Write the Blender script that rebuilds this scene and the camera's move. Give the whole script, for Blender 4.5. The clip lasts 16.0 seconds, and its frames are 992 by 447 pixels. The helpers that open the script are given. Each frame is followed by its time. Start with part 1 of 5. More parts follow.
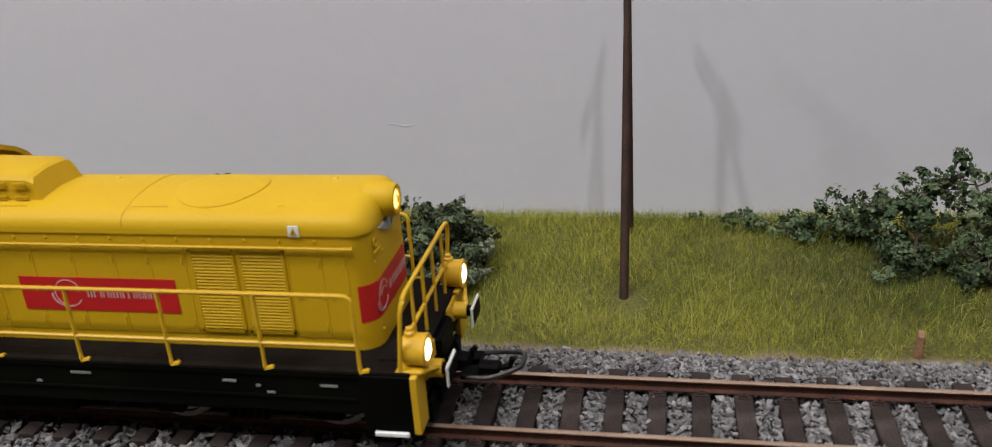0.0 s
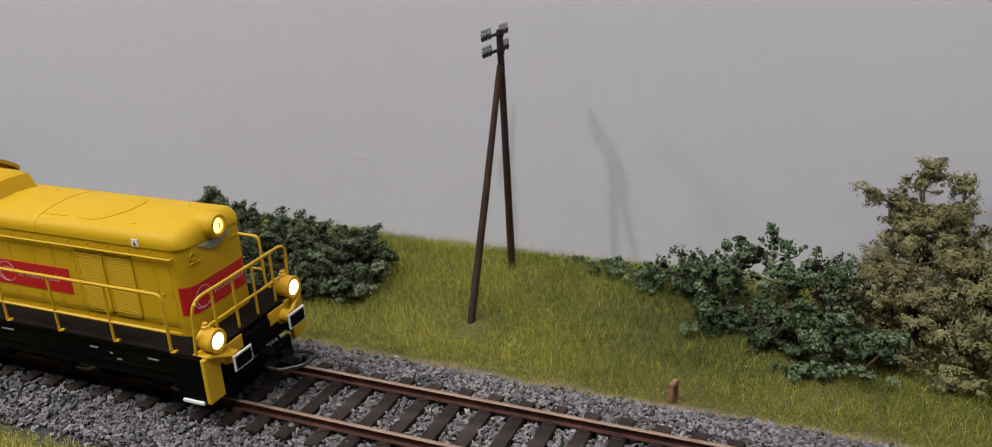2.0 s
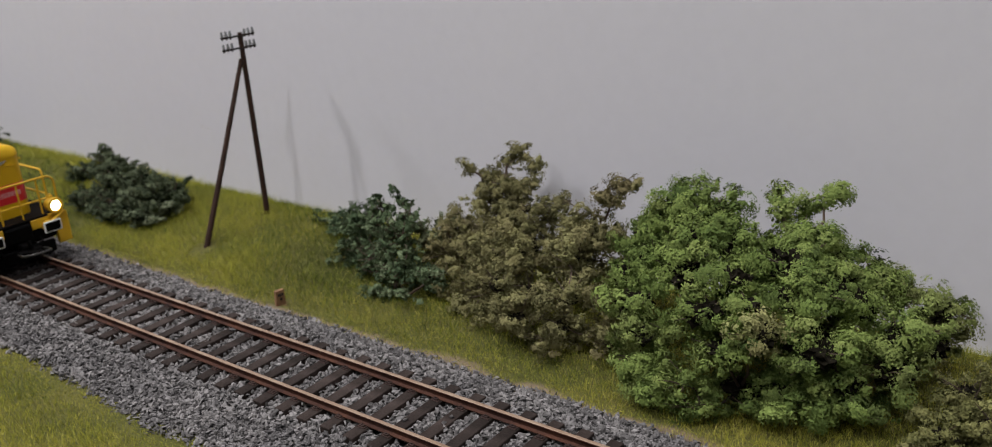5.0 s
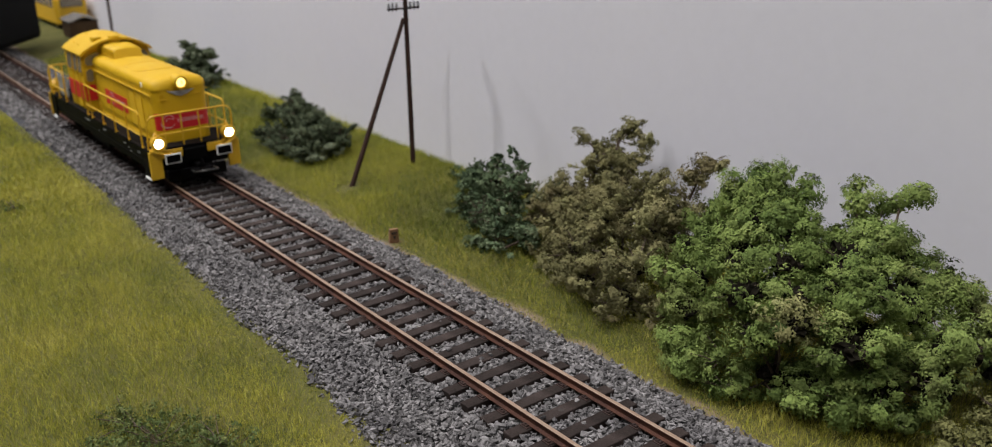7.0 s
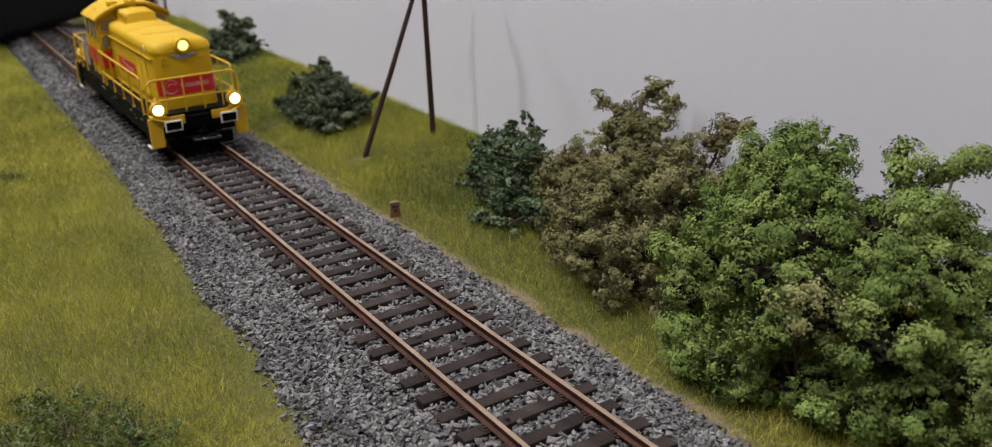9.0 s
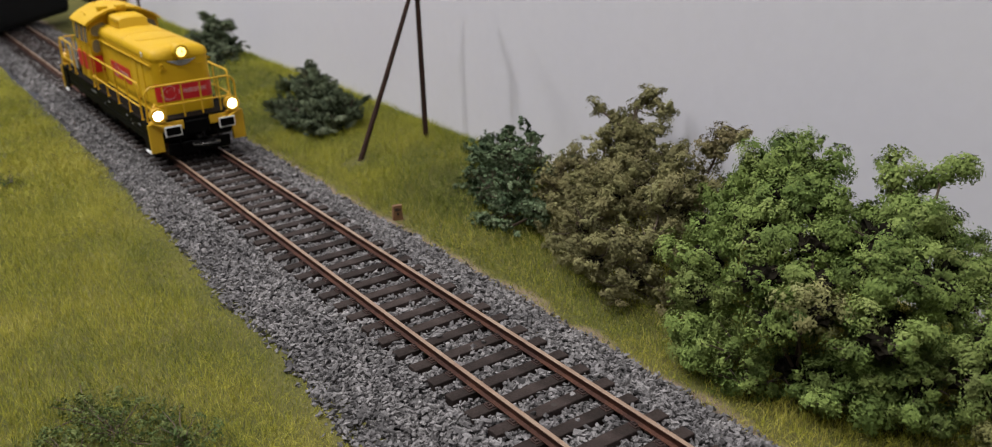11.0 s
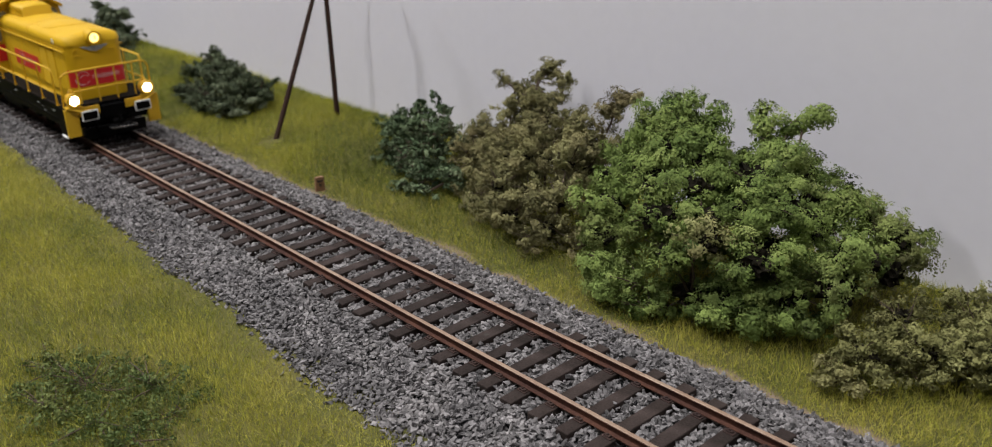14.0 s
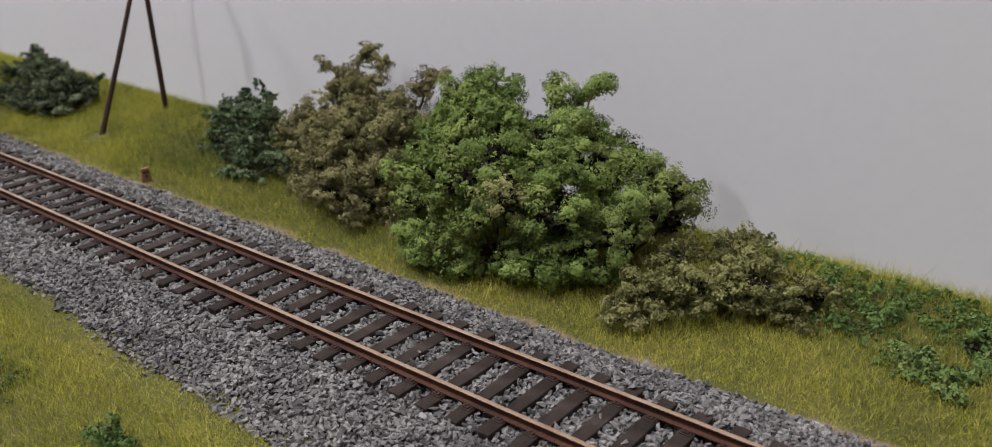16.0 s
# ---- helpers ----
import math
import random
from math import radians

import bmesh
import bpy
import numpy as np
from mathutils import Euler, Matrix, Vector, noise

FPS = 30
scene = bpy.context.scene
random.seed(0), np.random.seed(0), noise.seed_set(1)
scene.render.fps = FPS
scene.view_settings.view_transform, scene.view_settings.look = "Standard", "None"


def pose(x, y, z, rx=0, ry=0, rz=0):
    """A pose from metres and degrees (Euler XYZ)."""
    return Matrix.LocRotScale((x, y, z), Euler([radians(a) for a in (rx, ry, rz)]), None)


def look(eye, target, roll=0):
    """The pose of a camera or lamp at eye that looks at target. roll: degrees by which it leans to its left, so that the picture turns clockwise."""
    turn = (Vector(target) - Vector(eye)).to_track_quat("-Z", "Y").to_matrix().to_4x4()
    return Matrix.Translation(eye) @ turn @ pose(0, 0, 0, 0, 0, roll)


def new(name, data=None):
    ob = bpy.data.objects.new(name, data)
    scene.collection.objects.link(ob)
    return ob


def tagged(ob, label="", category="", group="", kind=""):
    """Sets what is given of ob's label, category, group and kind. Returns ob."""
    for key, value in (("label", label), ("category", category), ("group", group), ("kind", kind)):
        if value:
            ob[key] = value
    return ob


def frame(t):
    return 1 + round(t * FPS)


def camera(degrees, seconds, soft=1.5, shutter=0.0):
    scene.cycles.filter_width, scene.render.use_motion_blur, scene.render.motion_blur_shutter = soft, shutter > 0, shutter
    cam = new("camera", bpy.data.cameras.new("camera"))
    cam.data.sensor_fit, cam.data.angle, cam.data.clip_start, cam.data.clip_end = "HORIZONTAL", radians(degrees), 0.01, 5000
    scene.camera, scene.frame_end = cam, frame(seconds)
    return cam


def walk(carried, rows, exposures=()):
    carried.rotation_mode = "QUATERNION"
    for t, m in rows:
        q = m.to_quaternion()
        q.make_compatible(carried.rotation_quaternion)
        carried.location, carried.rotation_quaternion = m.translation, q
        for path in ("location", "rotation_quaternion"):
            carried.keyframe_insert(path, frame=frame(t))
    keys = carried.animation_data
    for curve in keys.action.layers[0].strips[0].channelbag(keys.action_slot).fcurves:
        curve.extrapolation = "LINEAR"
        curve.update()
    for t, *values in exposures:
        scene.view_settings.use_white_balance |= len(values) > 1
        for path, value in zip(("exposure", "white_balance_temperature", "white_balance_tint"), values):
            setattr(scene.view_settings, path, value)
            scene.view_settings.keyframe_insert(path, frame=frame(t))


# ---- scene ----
# Model railway, scale 1:87. x runs along the track, y to the backdrop wall, z up from the rail tops; metres.
cam = camera(56.51, 16.0, soft=1.0)
cam.data.dof.use_dof, cam.data.dof.focus_distance, cam.data.dof.aperture_fstop = True, 0.208, 29.0
# seconds, eye x y z, yaw, pitch, roll
PATH = [
    (0, 0.03663, -0.13661, 0.09251, 11.672, -22.762, -3.876),
    (0.5, 0.06477, -0.13950, 0.09455, 17.590, -21.886, -4.796),
    (1, 0.08775, -0.14408, 0.10643, 21.010, -21.512, -4.241),
    (1.5, 0.10599, -0.14646, 0.10787, 23.040, -21.184, -3.477),
    (2, 0.12616, -0.14658, 0.10941, 24.701, -21.508, -3.390),
    (2.5, 0.15398, -0.14755, 0.11063, 26.449, -21.191, -3.179),
    (3, 0.19097, -0.12762, 0.10919, 26.344, -21.186, -2.856),
    (3.5, 0.20920, -0.12680, 0.11474, 26.129, -20.639, -2.470),
    (4, 0.24764, -0.13291, 0.11426, 30.124, -20.660, -3.580),
    (6.5, 0.32990, -0.13575, 0.11207, 46.587, -20.235, -0.972),
    (7, 0.34025, -0.11804, 0.10670, 52.497, -20.200, -1.199),
    (7.5, 0.34346, -0.09782, 0.09707, 57.558, -20.363, -1.924),
    (8, 0.34143, -0.08116, 0.09535, 58.271, -20.635, -2.525),
    (8.5, 0.33327, -0.08058, 0.09455, 58.253, -20.790, -2.542),
    (9, 0.33245, -0.08186, 0.09249, 58.372, -21.032, -2.642),
    (11.5, 0.33375, -0.10216, 0.10082, 54.935, -21.625, -2.083),
    (12, 0.33558, -0.10640, 0.10167, 54.426, -21.680, -2.094),
    (12.5, 0.33922, -0.10944, 0.10307, 53.575, -21.767, -1.950),
    (13, 0.34240, -0.11105, 0.10091, 51.624, -21.992, -1.554),
    (13.5, 0.34324, -0.11481, 0.09979, 49.071, -22.292, -1.267),
    (14, 0.34779, -0.12055, 0.10107, 48.218, -22.452, -1.847),
    (14.5, 0.35466, -0.12406, 0.10475, 46.618, -22.521, -1.938),
    (15, 0.36003, -0.12600, 0.10811, 44.844, -22.730, -2.097),
    (15.5, 0.36810, -0.12345, 0.10171, 42.791, -22.760, -2.009),
    (16, 0.36978, -0.12145, 0.09962, 39.662, -22.963, -1.887),
]


def shot(x, y, z, yaw, pitch, roll):
    yaw, pitch = radians(yaw), radians(pitch)
    ahead = Vector((-math.sin(yaw) * math.cos(pitch), math.cos(yaw) * math.cos(pitch), math.sin(pitch)))
    return look((x, y, z), Vector((x, y, z)) + ahead, roll)


EXPOSURES = [(0.0, -0.12), (4.0, -0.13), (6.5, 0.01), (8.5, 0.06), (16.0, 0.10)]
walk(cam, [(row[0], shot(*row[1:])) for row in PATH], EXPOSURES)

# ---- light ----
MM = 0.001
world = bpy.data.worlds.new("room_air")
world.use_nodes = True
world.node_tree.nodes["Background"].inputs[0].default_value = (1.0, 0.98, 0.96, 1)
world.node_tree.nodes["Background"].inputs[1].default_value = 0.0
scene.world = world


def unseen_overhead_lamp(place, target, size, watts, colour=(0.965, 0.96, 0.975), depth=0.0):
    data = bpy.data.lights.new("unseen_overhead_lamp", "AREA")
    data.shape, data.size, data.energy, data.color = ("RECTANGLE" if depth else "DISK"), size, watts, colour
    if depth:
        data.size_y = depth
    ob = new("unseen_overhead_lamp", data)
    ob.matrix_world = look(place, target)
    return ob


# three spot lamps under the ceiling, whose shadows of the pole fall on the wall
POLE_TOP = Vector((0.0266, 0.0804, 0.067))
for way, size, watts in (((9.2, -25.1, 37.7), 0.05, 6.8), ((-23.5, -25.1, 38.0), 0.06, 8.2), ((-40.2, -19.2, 35.4), 0.10, 5.8)):
    unseen_overhead_lamp(POLE_TOP + Vector(way).normalized() * 1.7, POLE_TOP, size, watts)
# two made-up long panels, added out of view for soft overhead fill light
unseen_overhead_lamp((-0.45, -0.46, 1.57), (-0.42, -0.14, 0.0), 1.2, 20.0, depth=0.25)
unseen_overhead_lamp((0.85, -0.12, 1.57), (0.75, -0.06, 0.0), 1.2, 13.0, depth=0.25)


# ---- materials ----
def surface(name, colour, other=None, rough=0.55, metal=0.0, coarse=120.0, fine=1500.0, grain=0.12, bump=0.0, island=0.0,
            piece=0.0, spec=0.5, coat=0.0, low=0.35, high=0.65):
    """A paint or stuff: two colours mixed by a coarse noise, a fine grain over it, relief, and a shift of value by island or piece."""
    m = bpy.data.materials.new(name)
    m.use_nodes = True
    nodes, links = m.node_tree.nodes, m.node_tree.links
    b = nodes["Principled BSDF"]
    b.inputs["Metallic"].default_value = metal
    b.inputs["Specular IOR Level"].default_value = spec
    b.inputs["Coat Weight"].default_value = coat
    where = nodes.new("ShaderNodeTexCoord")
    big = nodes.new("ShaderNodeTexNoise")
    big.inputs["Scale"].default_value, big.inputs["Detail"].default_value = coarse, 3
    small = nodes.new("ShaderNodeTexNoise")
    small.inputs["Scale"].default_value, small.inputs["Detail"].default_value = fine, 2
    for n in (big, small):
        links.new(where.outputs["Object"], n.inputs["Vector"])
    span = nodes.new("ShaderNodeMapRange")
    span.inputs["From Min"].default_value, span.inputs["From Max"].default_value = low, high
    links.new(big.outputs["Fac"], span.inputs["Value"])
    mix = nodes.new("ShaderNodeMix")
    mix.data_type = "RGBA"
    mix.inputs["A"].default_value = (*colour, 1)
    mix.inputs["B"].default_value = (*(other or [c * 0.86 for c in colour]), 1)
    links.new(span.outputs["Result"], mix.inputs["Factor"])
    shade = nodes.new("ShaderNodeHueSaturation")
    links.new(mix.outputs["Result"], shade.inputs["Color"])
    value = nodes.new("ShaderNodeMapRange")
    value.inputs["To Min"].default_value, value.inputs["To Max"].default_value = 1 - grain, 1 + grain
    value.inputs["From Min"].default_value, value.inputs["From Max"].default_value = 0.3, 0.7
    links.new(small.outputs["Fac"], value.inputs["Value"])
    last = value.outputs["Result"]
    for amount, kind, socket in ((island, "ShaderNodeNewGeometry", "Random Per Island"), (piece, "ShaderNodeObjectInfo", "Random")):
        if amount:
            chance = nodes.new(kind)
            span2 = nodes.new("ShaderNodeMapRange")
            span2.inputs["To Min"].default_value, span2.inputs["To Max"].default_value = 1 - amount, 1 + amount
            links.new(chance.outputs[socket], span2.inputs["Value"])
            times = nodes.new("ShaderNodeMath")
            times.operation = "MULTIPLY"
            links.new(last, times.inputs[0])
            links.new(span2.outputs["Result"], times.inputs[1])
            last = times.outputs["Value"]
    links.new(last, shade.inputs["Value"])
    links.new(shade.outputs["Color"], b.inputs["Base Color"])
    gloss = nodes.new("ShaderNodeMapRange")
    gloss.inputs["To Min"].default_value, gloss.inputs["To Max"].default_value = max(0.05, rough - 0.08), min(1, rough + 0.08)
    links.new(big.outputs["Fac"], gloss.inputs["Value"])
    links.new(gloss.outputs["Result"], b.inputs["Roughness"])
    if bump:
        relief = nodes.new("ShaderNodeBump")
        relief.inputs["Strength"].default_value, relief.inputs["Distance"].default_value = 0.6, bump * MM
        links.new(small.outputs["Fac"], relief.inputs["Height"])
        links.new(relief.outputs["Normal"], b.inputs["Normal"])
    return m


def glowing(name, colour, strength):
    m = bpy.data.materials.new(name)
    m.use_nodes = True
    b = m.node_tree.nodes["Principled BSDF"]
    b.inputs["Base Color"].default_value = (*colour, 1)
    b.inputs["Emission Color"].default_value = (*colour, 1)
    b.inputs["Emission Strength"].default_value = strength
    return m


def by_tone(name, colours, rough=0.7, warm=None):
    """Fibres whose colour runs along a ramp by the value of each fibre; those that are dry run along a second, warm ramp."""
    m = bpy.data.materials.new(name)
    m.use_nodes = True
    nodes, links = m.node_tree.nodes, m.node_tree.links
    b = nodes["Principled BSDF"]

    def value(attribute):
        n = nodes.new("ShaderNodeAttribute")
        n.attribute_name = attribute
        return n.outputs["Fac"]

    def ramp(steps):
        n = nodes.new("ShaderNodeValToRGB")
        while len(n.color_ramp.elements) < len(steps):
            n.color_ramp.elements.new(0.5)
        for k, c in enumerate(steps):
            n.color_ramp.elements[k].position = k / (len(steps) - 1)
            n.color_ramp.elements[k].color = (*c, 1)
        links.new(tone, n.inputs["Fac"])
        return n.outputs["Color"]

    tone = value("tone")
    colour = ramp(colours)
    if warm:
        mix = nodes.new("ShaderNodeMix")
        mix.data_type = "RGBA"
        links.new(value("dry"), mix.inputs["Factor"])
        links.new(colour, mix.inputs["A"])
        links.new(ramp(warm), mix.inputs["B"])
        colour = mix.outputs["Result"]
    links.new(colour, b.inputs["Base Color"])
    b.inputs["Roughness"].default_value = rough
    b.inputs["Specular IOR Level"].default_value = 0.08
    return m


M = {
    "wall": surface("wall_paint", (0.628, 0.608, 0.645), (0.615, 0.598, 0.645), rough=0.75, coarse=6, fine=260, grain=0.010, bump=0.10),
    # surfaces of the added room, kept dark to hold back bounced light
    "plaster": surface("unseen_room_paint", (0.09, 0.089, 0.088), rough=0.8, coarse=3, fine=300, grain=0.02),
    "carpet": surface("floor_covering", (0.13, 0.125, 0.12), rough=0.9, coarse=8, fine=400, grain=0.1),
    "yellow": surface("yellow_paint", (0.545, 0.330, 0.008), (0.525, 0.314, 0.007), rough=0.55, spec=0.22, coarse=60, fine=2500, grain=0.025, bump=0.02),
    "yellow_dull": surface("yellow_plastic", (0.60, 0.355, 0.012), (0.555, 0.32, 0.010), rough=0.5, coarse=150, fine=2500, grain=0.04),
    "lamp_body": surface("lamp_housing_plastic", (0.66, 0.385, 0.02), (0.63, 0.355, 0.02), rough=0.45, coarse=150, fine=2500, grain=0.03),
    "red": surface("red_paint", (0.50, 0.009, 0.016), (0.46, 0.008, 0.015), rough=0.42, coarse=80, fine=2500, grain=0.03),
    "white": surface("white_print", (0.78, 0.77, 0.75), rough=0.5, coarse=200, fine=3000, grain=0.08),
    "pale_print": surface("worn_print", (0.60, 0.38, 0.39), rough=0.5, coarse=300, fine=3000, grain=0.15),
    "grey_print": surface("grey_print", (0.22, 0.22, 0.22), rough=0.6, coarse=500, fine=4000, grain=0.25),
    "black": surface("black_paint", (0.0018, 0.0018, 0.0018), (0.0035, 0.003, 0.003), rough=0.5, coarse=90, fine=2500, grain=0.2, spec=0.04),
    "deck": surface("dusty_deck", (0.006, 0.0045, 0.0035), (0.011, 0.008, 0.006), rough=0.8, coarse=120, fine=2200, grain=0.3, bump=0.06, spec=0.06),
    "frame": surface("frame_paint", (0.0022, 0.0022, 0.002), (0.004, 0.004, 0.003), rough=0.5, coarse=70, fine=1800, grain=0.2, spec=0.04),
    "steel": surface("wheel_steel", (0.30, 0.28, 0.26), rough=0.35, metal=1.0, coarse=200, fine=2500, grain=0.1),
    "hook": surface("dark_hook_steel", (0.06, 0.057, 0.054), rough=0.4, metal=0.8, coarse=200, fine=2500, grain=0.15),
    "roofing": surface("grey_roofing", (0.15, 0.135, 0.12), (0.11, 0.10, 0.09), rough=0.8, coarse=120, fine=1500, grain=0.2, spec=0.12),
    "silver": surface("silver_badge", (0.40, 0.40, 0.41), (0.28, 0.28, 0.29), rough=0.45, metal=0.15, coarse=400, fine=4000, grain=0.15),
    "grey": surface("grey_panel", (0.30, 0.29, 0.27), rough=0.6, coarse=150, fine=2000, grain=0.08),
    "scuff": surface("scuffed_paint", (0.53, 0.51, 0.52), rough=0.8, coarse=200, fine=2000, grain=0.1),
    "glass": surface("cab_glass", (0.16, 0.13, 0.09), (0.20, 0.17, 0.12), rough=0.12, coarse=90, fine=2000, grain=0.05),
    "rail_side": surface("rusty_rail", (0.080, 0.034, 0.022), (0.045, 0.021, 0.016), rough=0.7, coarse=160, fine=2200, grain=0.25, bump=0.08, spec=0.12),
    "rail_top": surface("worn_rail_head", (0.33, 0.235, 0.165), (0.24, 0.150, 0.100), rough=0.45, metal=0.25, coarse=110, fine=2600, grain=0.15),
    "sleeper": surface("creosoted_wood", (0.024, 0.0175, 0.015), (0.046, 0.034, 0.030), rough=0.75, coarse=220, fine=2600, grain=0.28, bump=0.12, piece=0.25, spec=0.12),
    "chair": surface("rail_fastening", (0.050, 0.031, 0.026), (0.035, 0.022, 0.020), rough=0.7, coarse=250, fine=2600, grain=0.2, spec=0.12),
    "stone": surface("ballast_stone", (0.128, 0.120, 0.119), (0.186, 0.174, 0.170), rough=0.85, coarse=90, fine=2600, grain=0.22, island=0.55, spec=0.12),
    "pole": surface("pole_wood", (0.050, 0.027, 0.020), (0.034, 0.019, 0.015), rough=0.65, coarse=160, fine=1800, grain=0.2, bump=0.08, spec=0.12),
    "iron": surface("crossarm_iron", (0.030, 0.022, 0.020), rough=0.6, coarse=200, fine=2000, grain=0.2, spec=0.12),
    "porcelain": surface("insulator_porcelain", (0.24, 0.24, 0.25), (0.18, 0.18, 0.19), rough=0.35, coarse=400, fine=3000, grain=0.1),
    "marker": surface("marker_stone", (0.25, 0.135, 0.065), (0.16, 0.080, 0.040), rough=0.8, coarse=350, fine=2500, grain=0.2, bump=0.1),
    "marker_ink": surface("marker_ink", (0.03, 0.022, 0.018), rough=0.8, coarse=300, fine=2500, grain=0.2),
    "stem": surface("bush_twigs", (0.075, 0.050, 0.035), (0.11, 0.085, 0.065), rough=0.8, coarse=300, fine=2000, grain=0.2, spec=0.12),
    "case": surface("black_case", (0.006, 0.006, 0.006), rough=0.8, coarse=12, fine=600, grain=0.2, spec=0.12),
    "shed": surface("brown_boards", (0.070, 0.042, 0.022), (0.050, 0.030, 0.017), rough=0.8, coarse=150, fine=1500, grain=0.2, spec=0.12),
    "lens": glowing("lit_lens", (1.0, 0.88, 0.58), 9.0),
    "lens_top": glowing("lit_top_lens", (1.0, 0.80, 0.25), 1.9),
    "grass": by_tone("static_grass", [(0.030, 0.052, 0.013), (0.160, 0.186, 0.026), (0.32, 0.318, 0.040), (0.45, 0.412, 0.066), (0.56, 0.49, 0.16)]),
}


BROWN = [(0.070, 0.050, 0.032), (0.130, 0.094, 0.054), (0.200, 0.150, 0.080), (0.285, 0.225, 0.125)]
TAN = [(0.10, 0.085, 0.040), (0.180, 0.155, 0.070), (0.260, 0.225, 0.105), (0.340, 0.300, 0.150)]
M["leaf_teal"] = by_tone("blue_green_flock", [(0.022, 0.036, 0.019), (0.058, 0.087, 0.042), (0.114, 0.152, 0.078), (0.225, 0.265, 0.155)], warm=BROWN)
M["leaf_dark"] = by_tone("grey_green_flock", [(0.024, 0.032, 0.018), (0.056, 0.072, 0.038), (0.112, 0.134, 0.076), (0.22, 0.245, 0.160)], warm=BROWN)
M["leaf_olive"] = by_tone("brown_olive_flock", [(0.078, 0.074, 0.034), (0.138, 0.133, 0.058), (0.200, 0.193, 0.080), (0.260, 0.252, 0.108)], warm=BROWN)
M["leaf_green"] = by_tone("fresh_green_flock", [(0.045, 0.072, 0.019), (0.130, 0.182, 0.046), (0.210, 0.272, 0.072), (0.280, 0.328, 0.105)], warm=TAN)
M["leaf_moss"] = by_tone("moss_green_flock", [(0.030, 0.055, 0.020), (0.058, 0.092, 0.030), (0.095, 0.128, 0.042), (0.17, 0.19, 0.06)])
M["leaf_weed"] = by_tone("weed_green_flock", [(0.050, 0.085, 0.026), (0.080, 0.130, 0.038), (0.11, 0.165, 0.048), (0.17, 0.21, 0.07)])
M["leaf_tan"] = by_tone("tan_olive_flock", [(0.070, 0.068, 0.028), (0.130, 0.130, 0.048), (0.190, 0.188, 0.068), (0.27, 0.265, 0.105)], warm=TAN)
# near-black: the shade between the sprigs is put into this colour
M["inner"] = surface("bush_shade_core", (0.010, 0.009, 0.006), (0.018, 0.015, 0.010), rough=0.9, coarse=250, fine=1500, grain=0.3, spec=0.04)


def ground_material():
    """Olive soil, sandy along the ballast's edges, grey grit under the stones."""
    m = surface("layout_soil", (0.076, 0.077, 0.022), (0.110, 0.100, 0.032), rough=0.9, coarse=60, fine=1200, grain=0.25, bump=0.3, spec=0.12)
    nodes, links = m.node_tree.nodes, m.node_tree.links
    b = nodes["Principled BSDF"]
    old = b.inputs["Base Color"].links[0].from_socket
    where = nodes.new("ShaderNodeTexCoord")
    split = nodes.new("ShaderNodeSeparateXYZ")
    links.new(where.outputs["Object"], split.inputs["Vector"])
    wobble = nodes.new("ShaderNodeTexNoise")
    wobble.inputs["Scale"].default_value = 70
    links.new(where.outputs["Object"], wobble.inputs["Vector"])
    shift = nodes.new("ShaderNodeMath")
    shift.operation = "MULTIPLY_ADD"
    links.new(wobble.outputs["Fac"], shift.inputs[0])
    shift.inputs[1].default_value = 0.010
    links.new(split.outputs["Y"], shift.inputs[2])
    ramp = nodes.new("ShaderNodeValToRGB")
    span = nodes.new("ShaderNodeMapRange")
    span.inputs["From Min"].default_value, span.inputs["From Max"].default_value = -0.050, 0.050
    links.new(shift.outputs["Value"], span.inputs["Value"])
    links.new(span.outputs["Result"], ramp.inputs["Fac"])
    stops = [(0.0, 0.0), (0.235, 0.0), (0.26, 1.0), (0.81, 1.0), (0.85, 0.0)]
    while len(ramp.color_ramp.elements) < len(stops):
        ramp.color_ramp.elements.new(0.5)
    for e, (p, v) in zip(ramp.color_ramp.elements, stops):
        e.position, e.color = p, (v, v, v, 1)
    sand = nodes.new("ShaderNodeValToRGB")
    stops = [(0.0, 0.0), (0.79, 0.0), (0.82, 1.0), (0.86, 1.0), (0.885, 0.0)]
    while len(sand.color_ramp.elements) < len(stops):
        sand.color_ramp.elements.new(0.5)
    for e, (p, v) in zip(sand.color_ramp.elements, stops):
        e.position, e.color = p, (v, v, v, 1)
    links.new(span.outputs["Result"], sand.inputs["Fac"])
    one, two = nodes.new("ShaderNodeMix"), nodes.new("ShaderNodeMix")
    one.data_type = two.data_type = "RGBA"
    links.new(sand.outputs["Color"], one.inputs["Factor"])
    links.new(old, one.inputs["A"])
    one.inputs["B"].default_value = (0.20, 0.150, 0.105, 1)
    links.new(ramp.outputs["Color"], two.inputs["Factor"])
    links.new(one.outputs["Result"], two.inputs["A"])
    two.inputs["B"].default_value = (0.052, 0.051, 0.054, 1)
    links.new(two.outputs["Result"], b.inputs["Base Color"])
    return m


M["ground"] = ground_material()


# ---- building helpers: all shapes are drawn in millimetres ----
def part(name, bm, material, parent=None, label="", smooth=False):
    """Links a bmesh in millimetres as one mesh object, under a thing or under a part."""
    bmesh.ops.recalc_face_normals(bm, faces=bm.faces)
    for v in bm.verts:
        v.co *= MM
    me = bpy.data.meshes.new(name)
    bm.to_mesh(me)
    bm.free()
    for mat in material if isinstance(material, (list, tuple)) else [material]:
        me.materials.append(mat)
    if smooth:
        for p in me.polygons:
            p.use_smooth = True
        me.set_sharp_from_angle(angle=radians(38))
    ob = new(name, me)
    ob.parent = parent
    if label:
        tagged(ob, label)
    return ob


def shared(name, me, parent, m):
    ob = new(name, me)
    ob.parent = parent
    ob.matrix_basis = m
    return ob


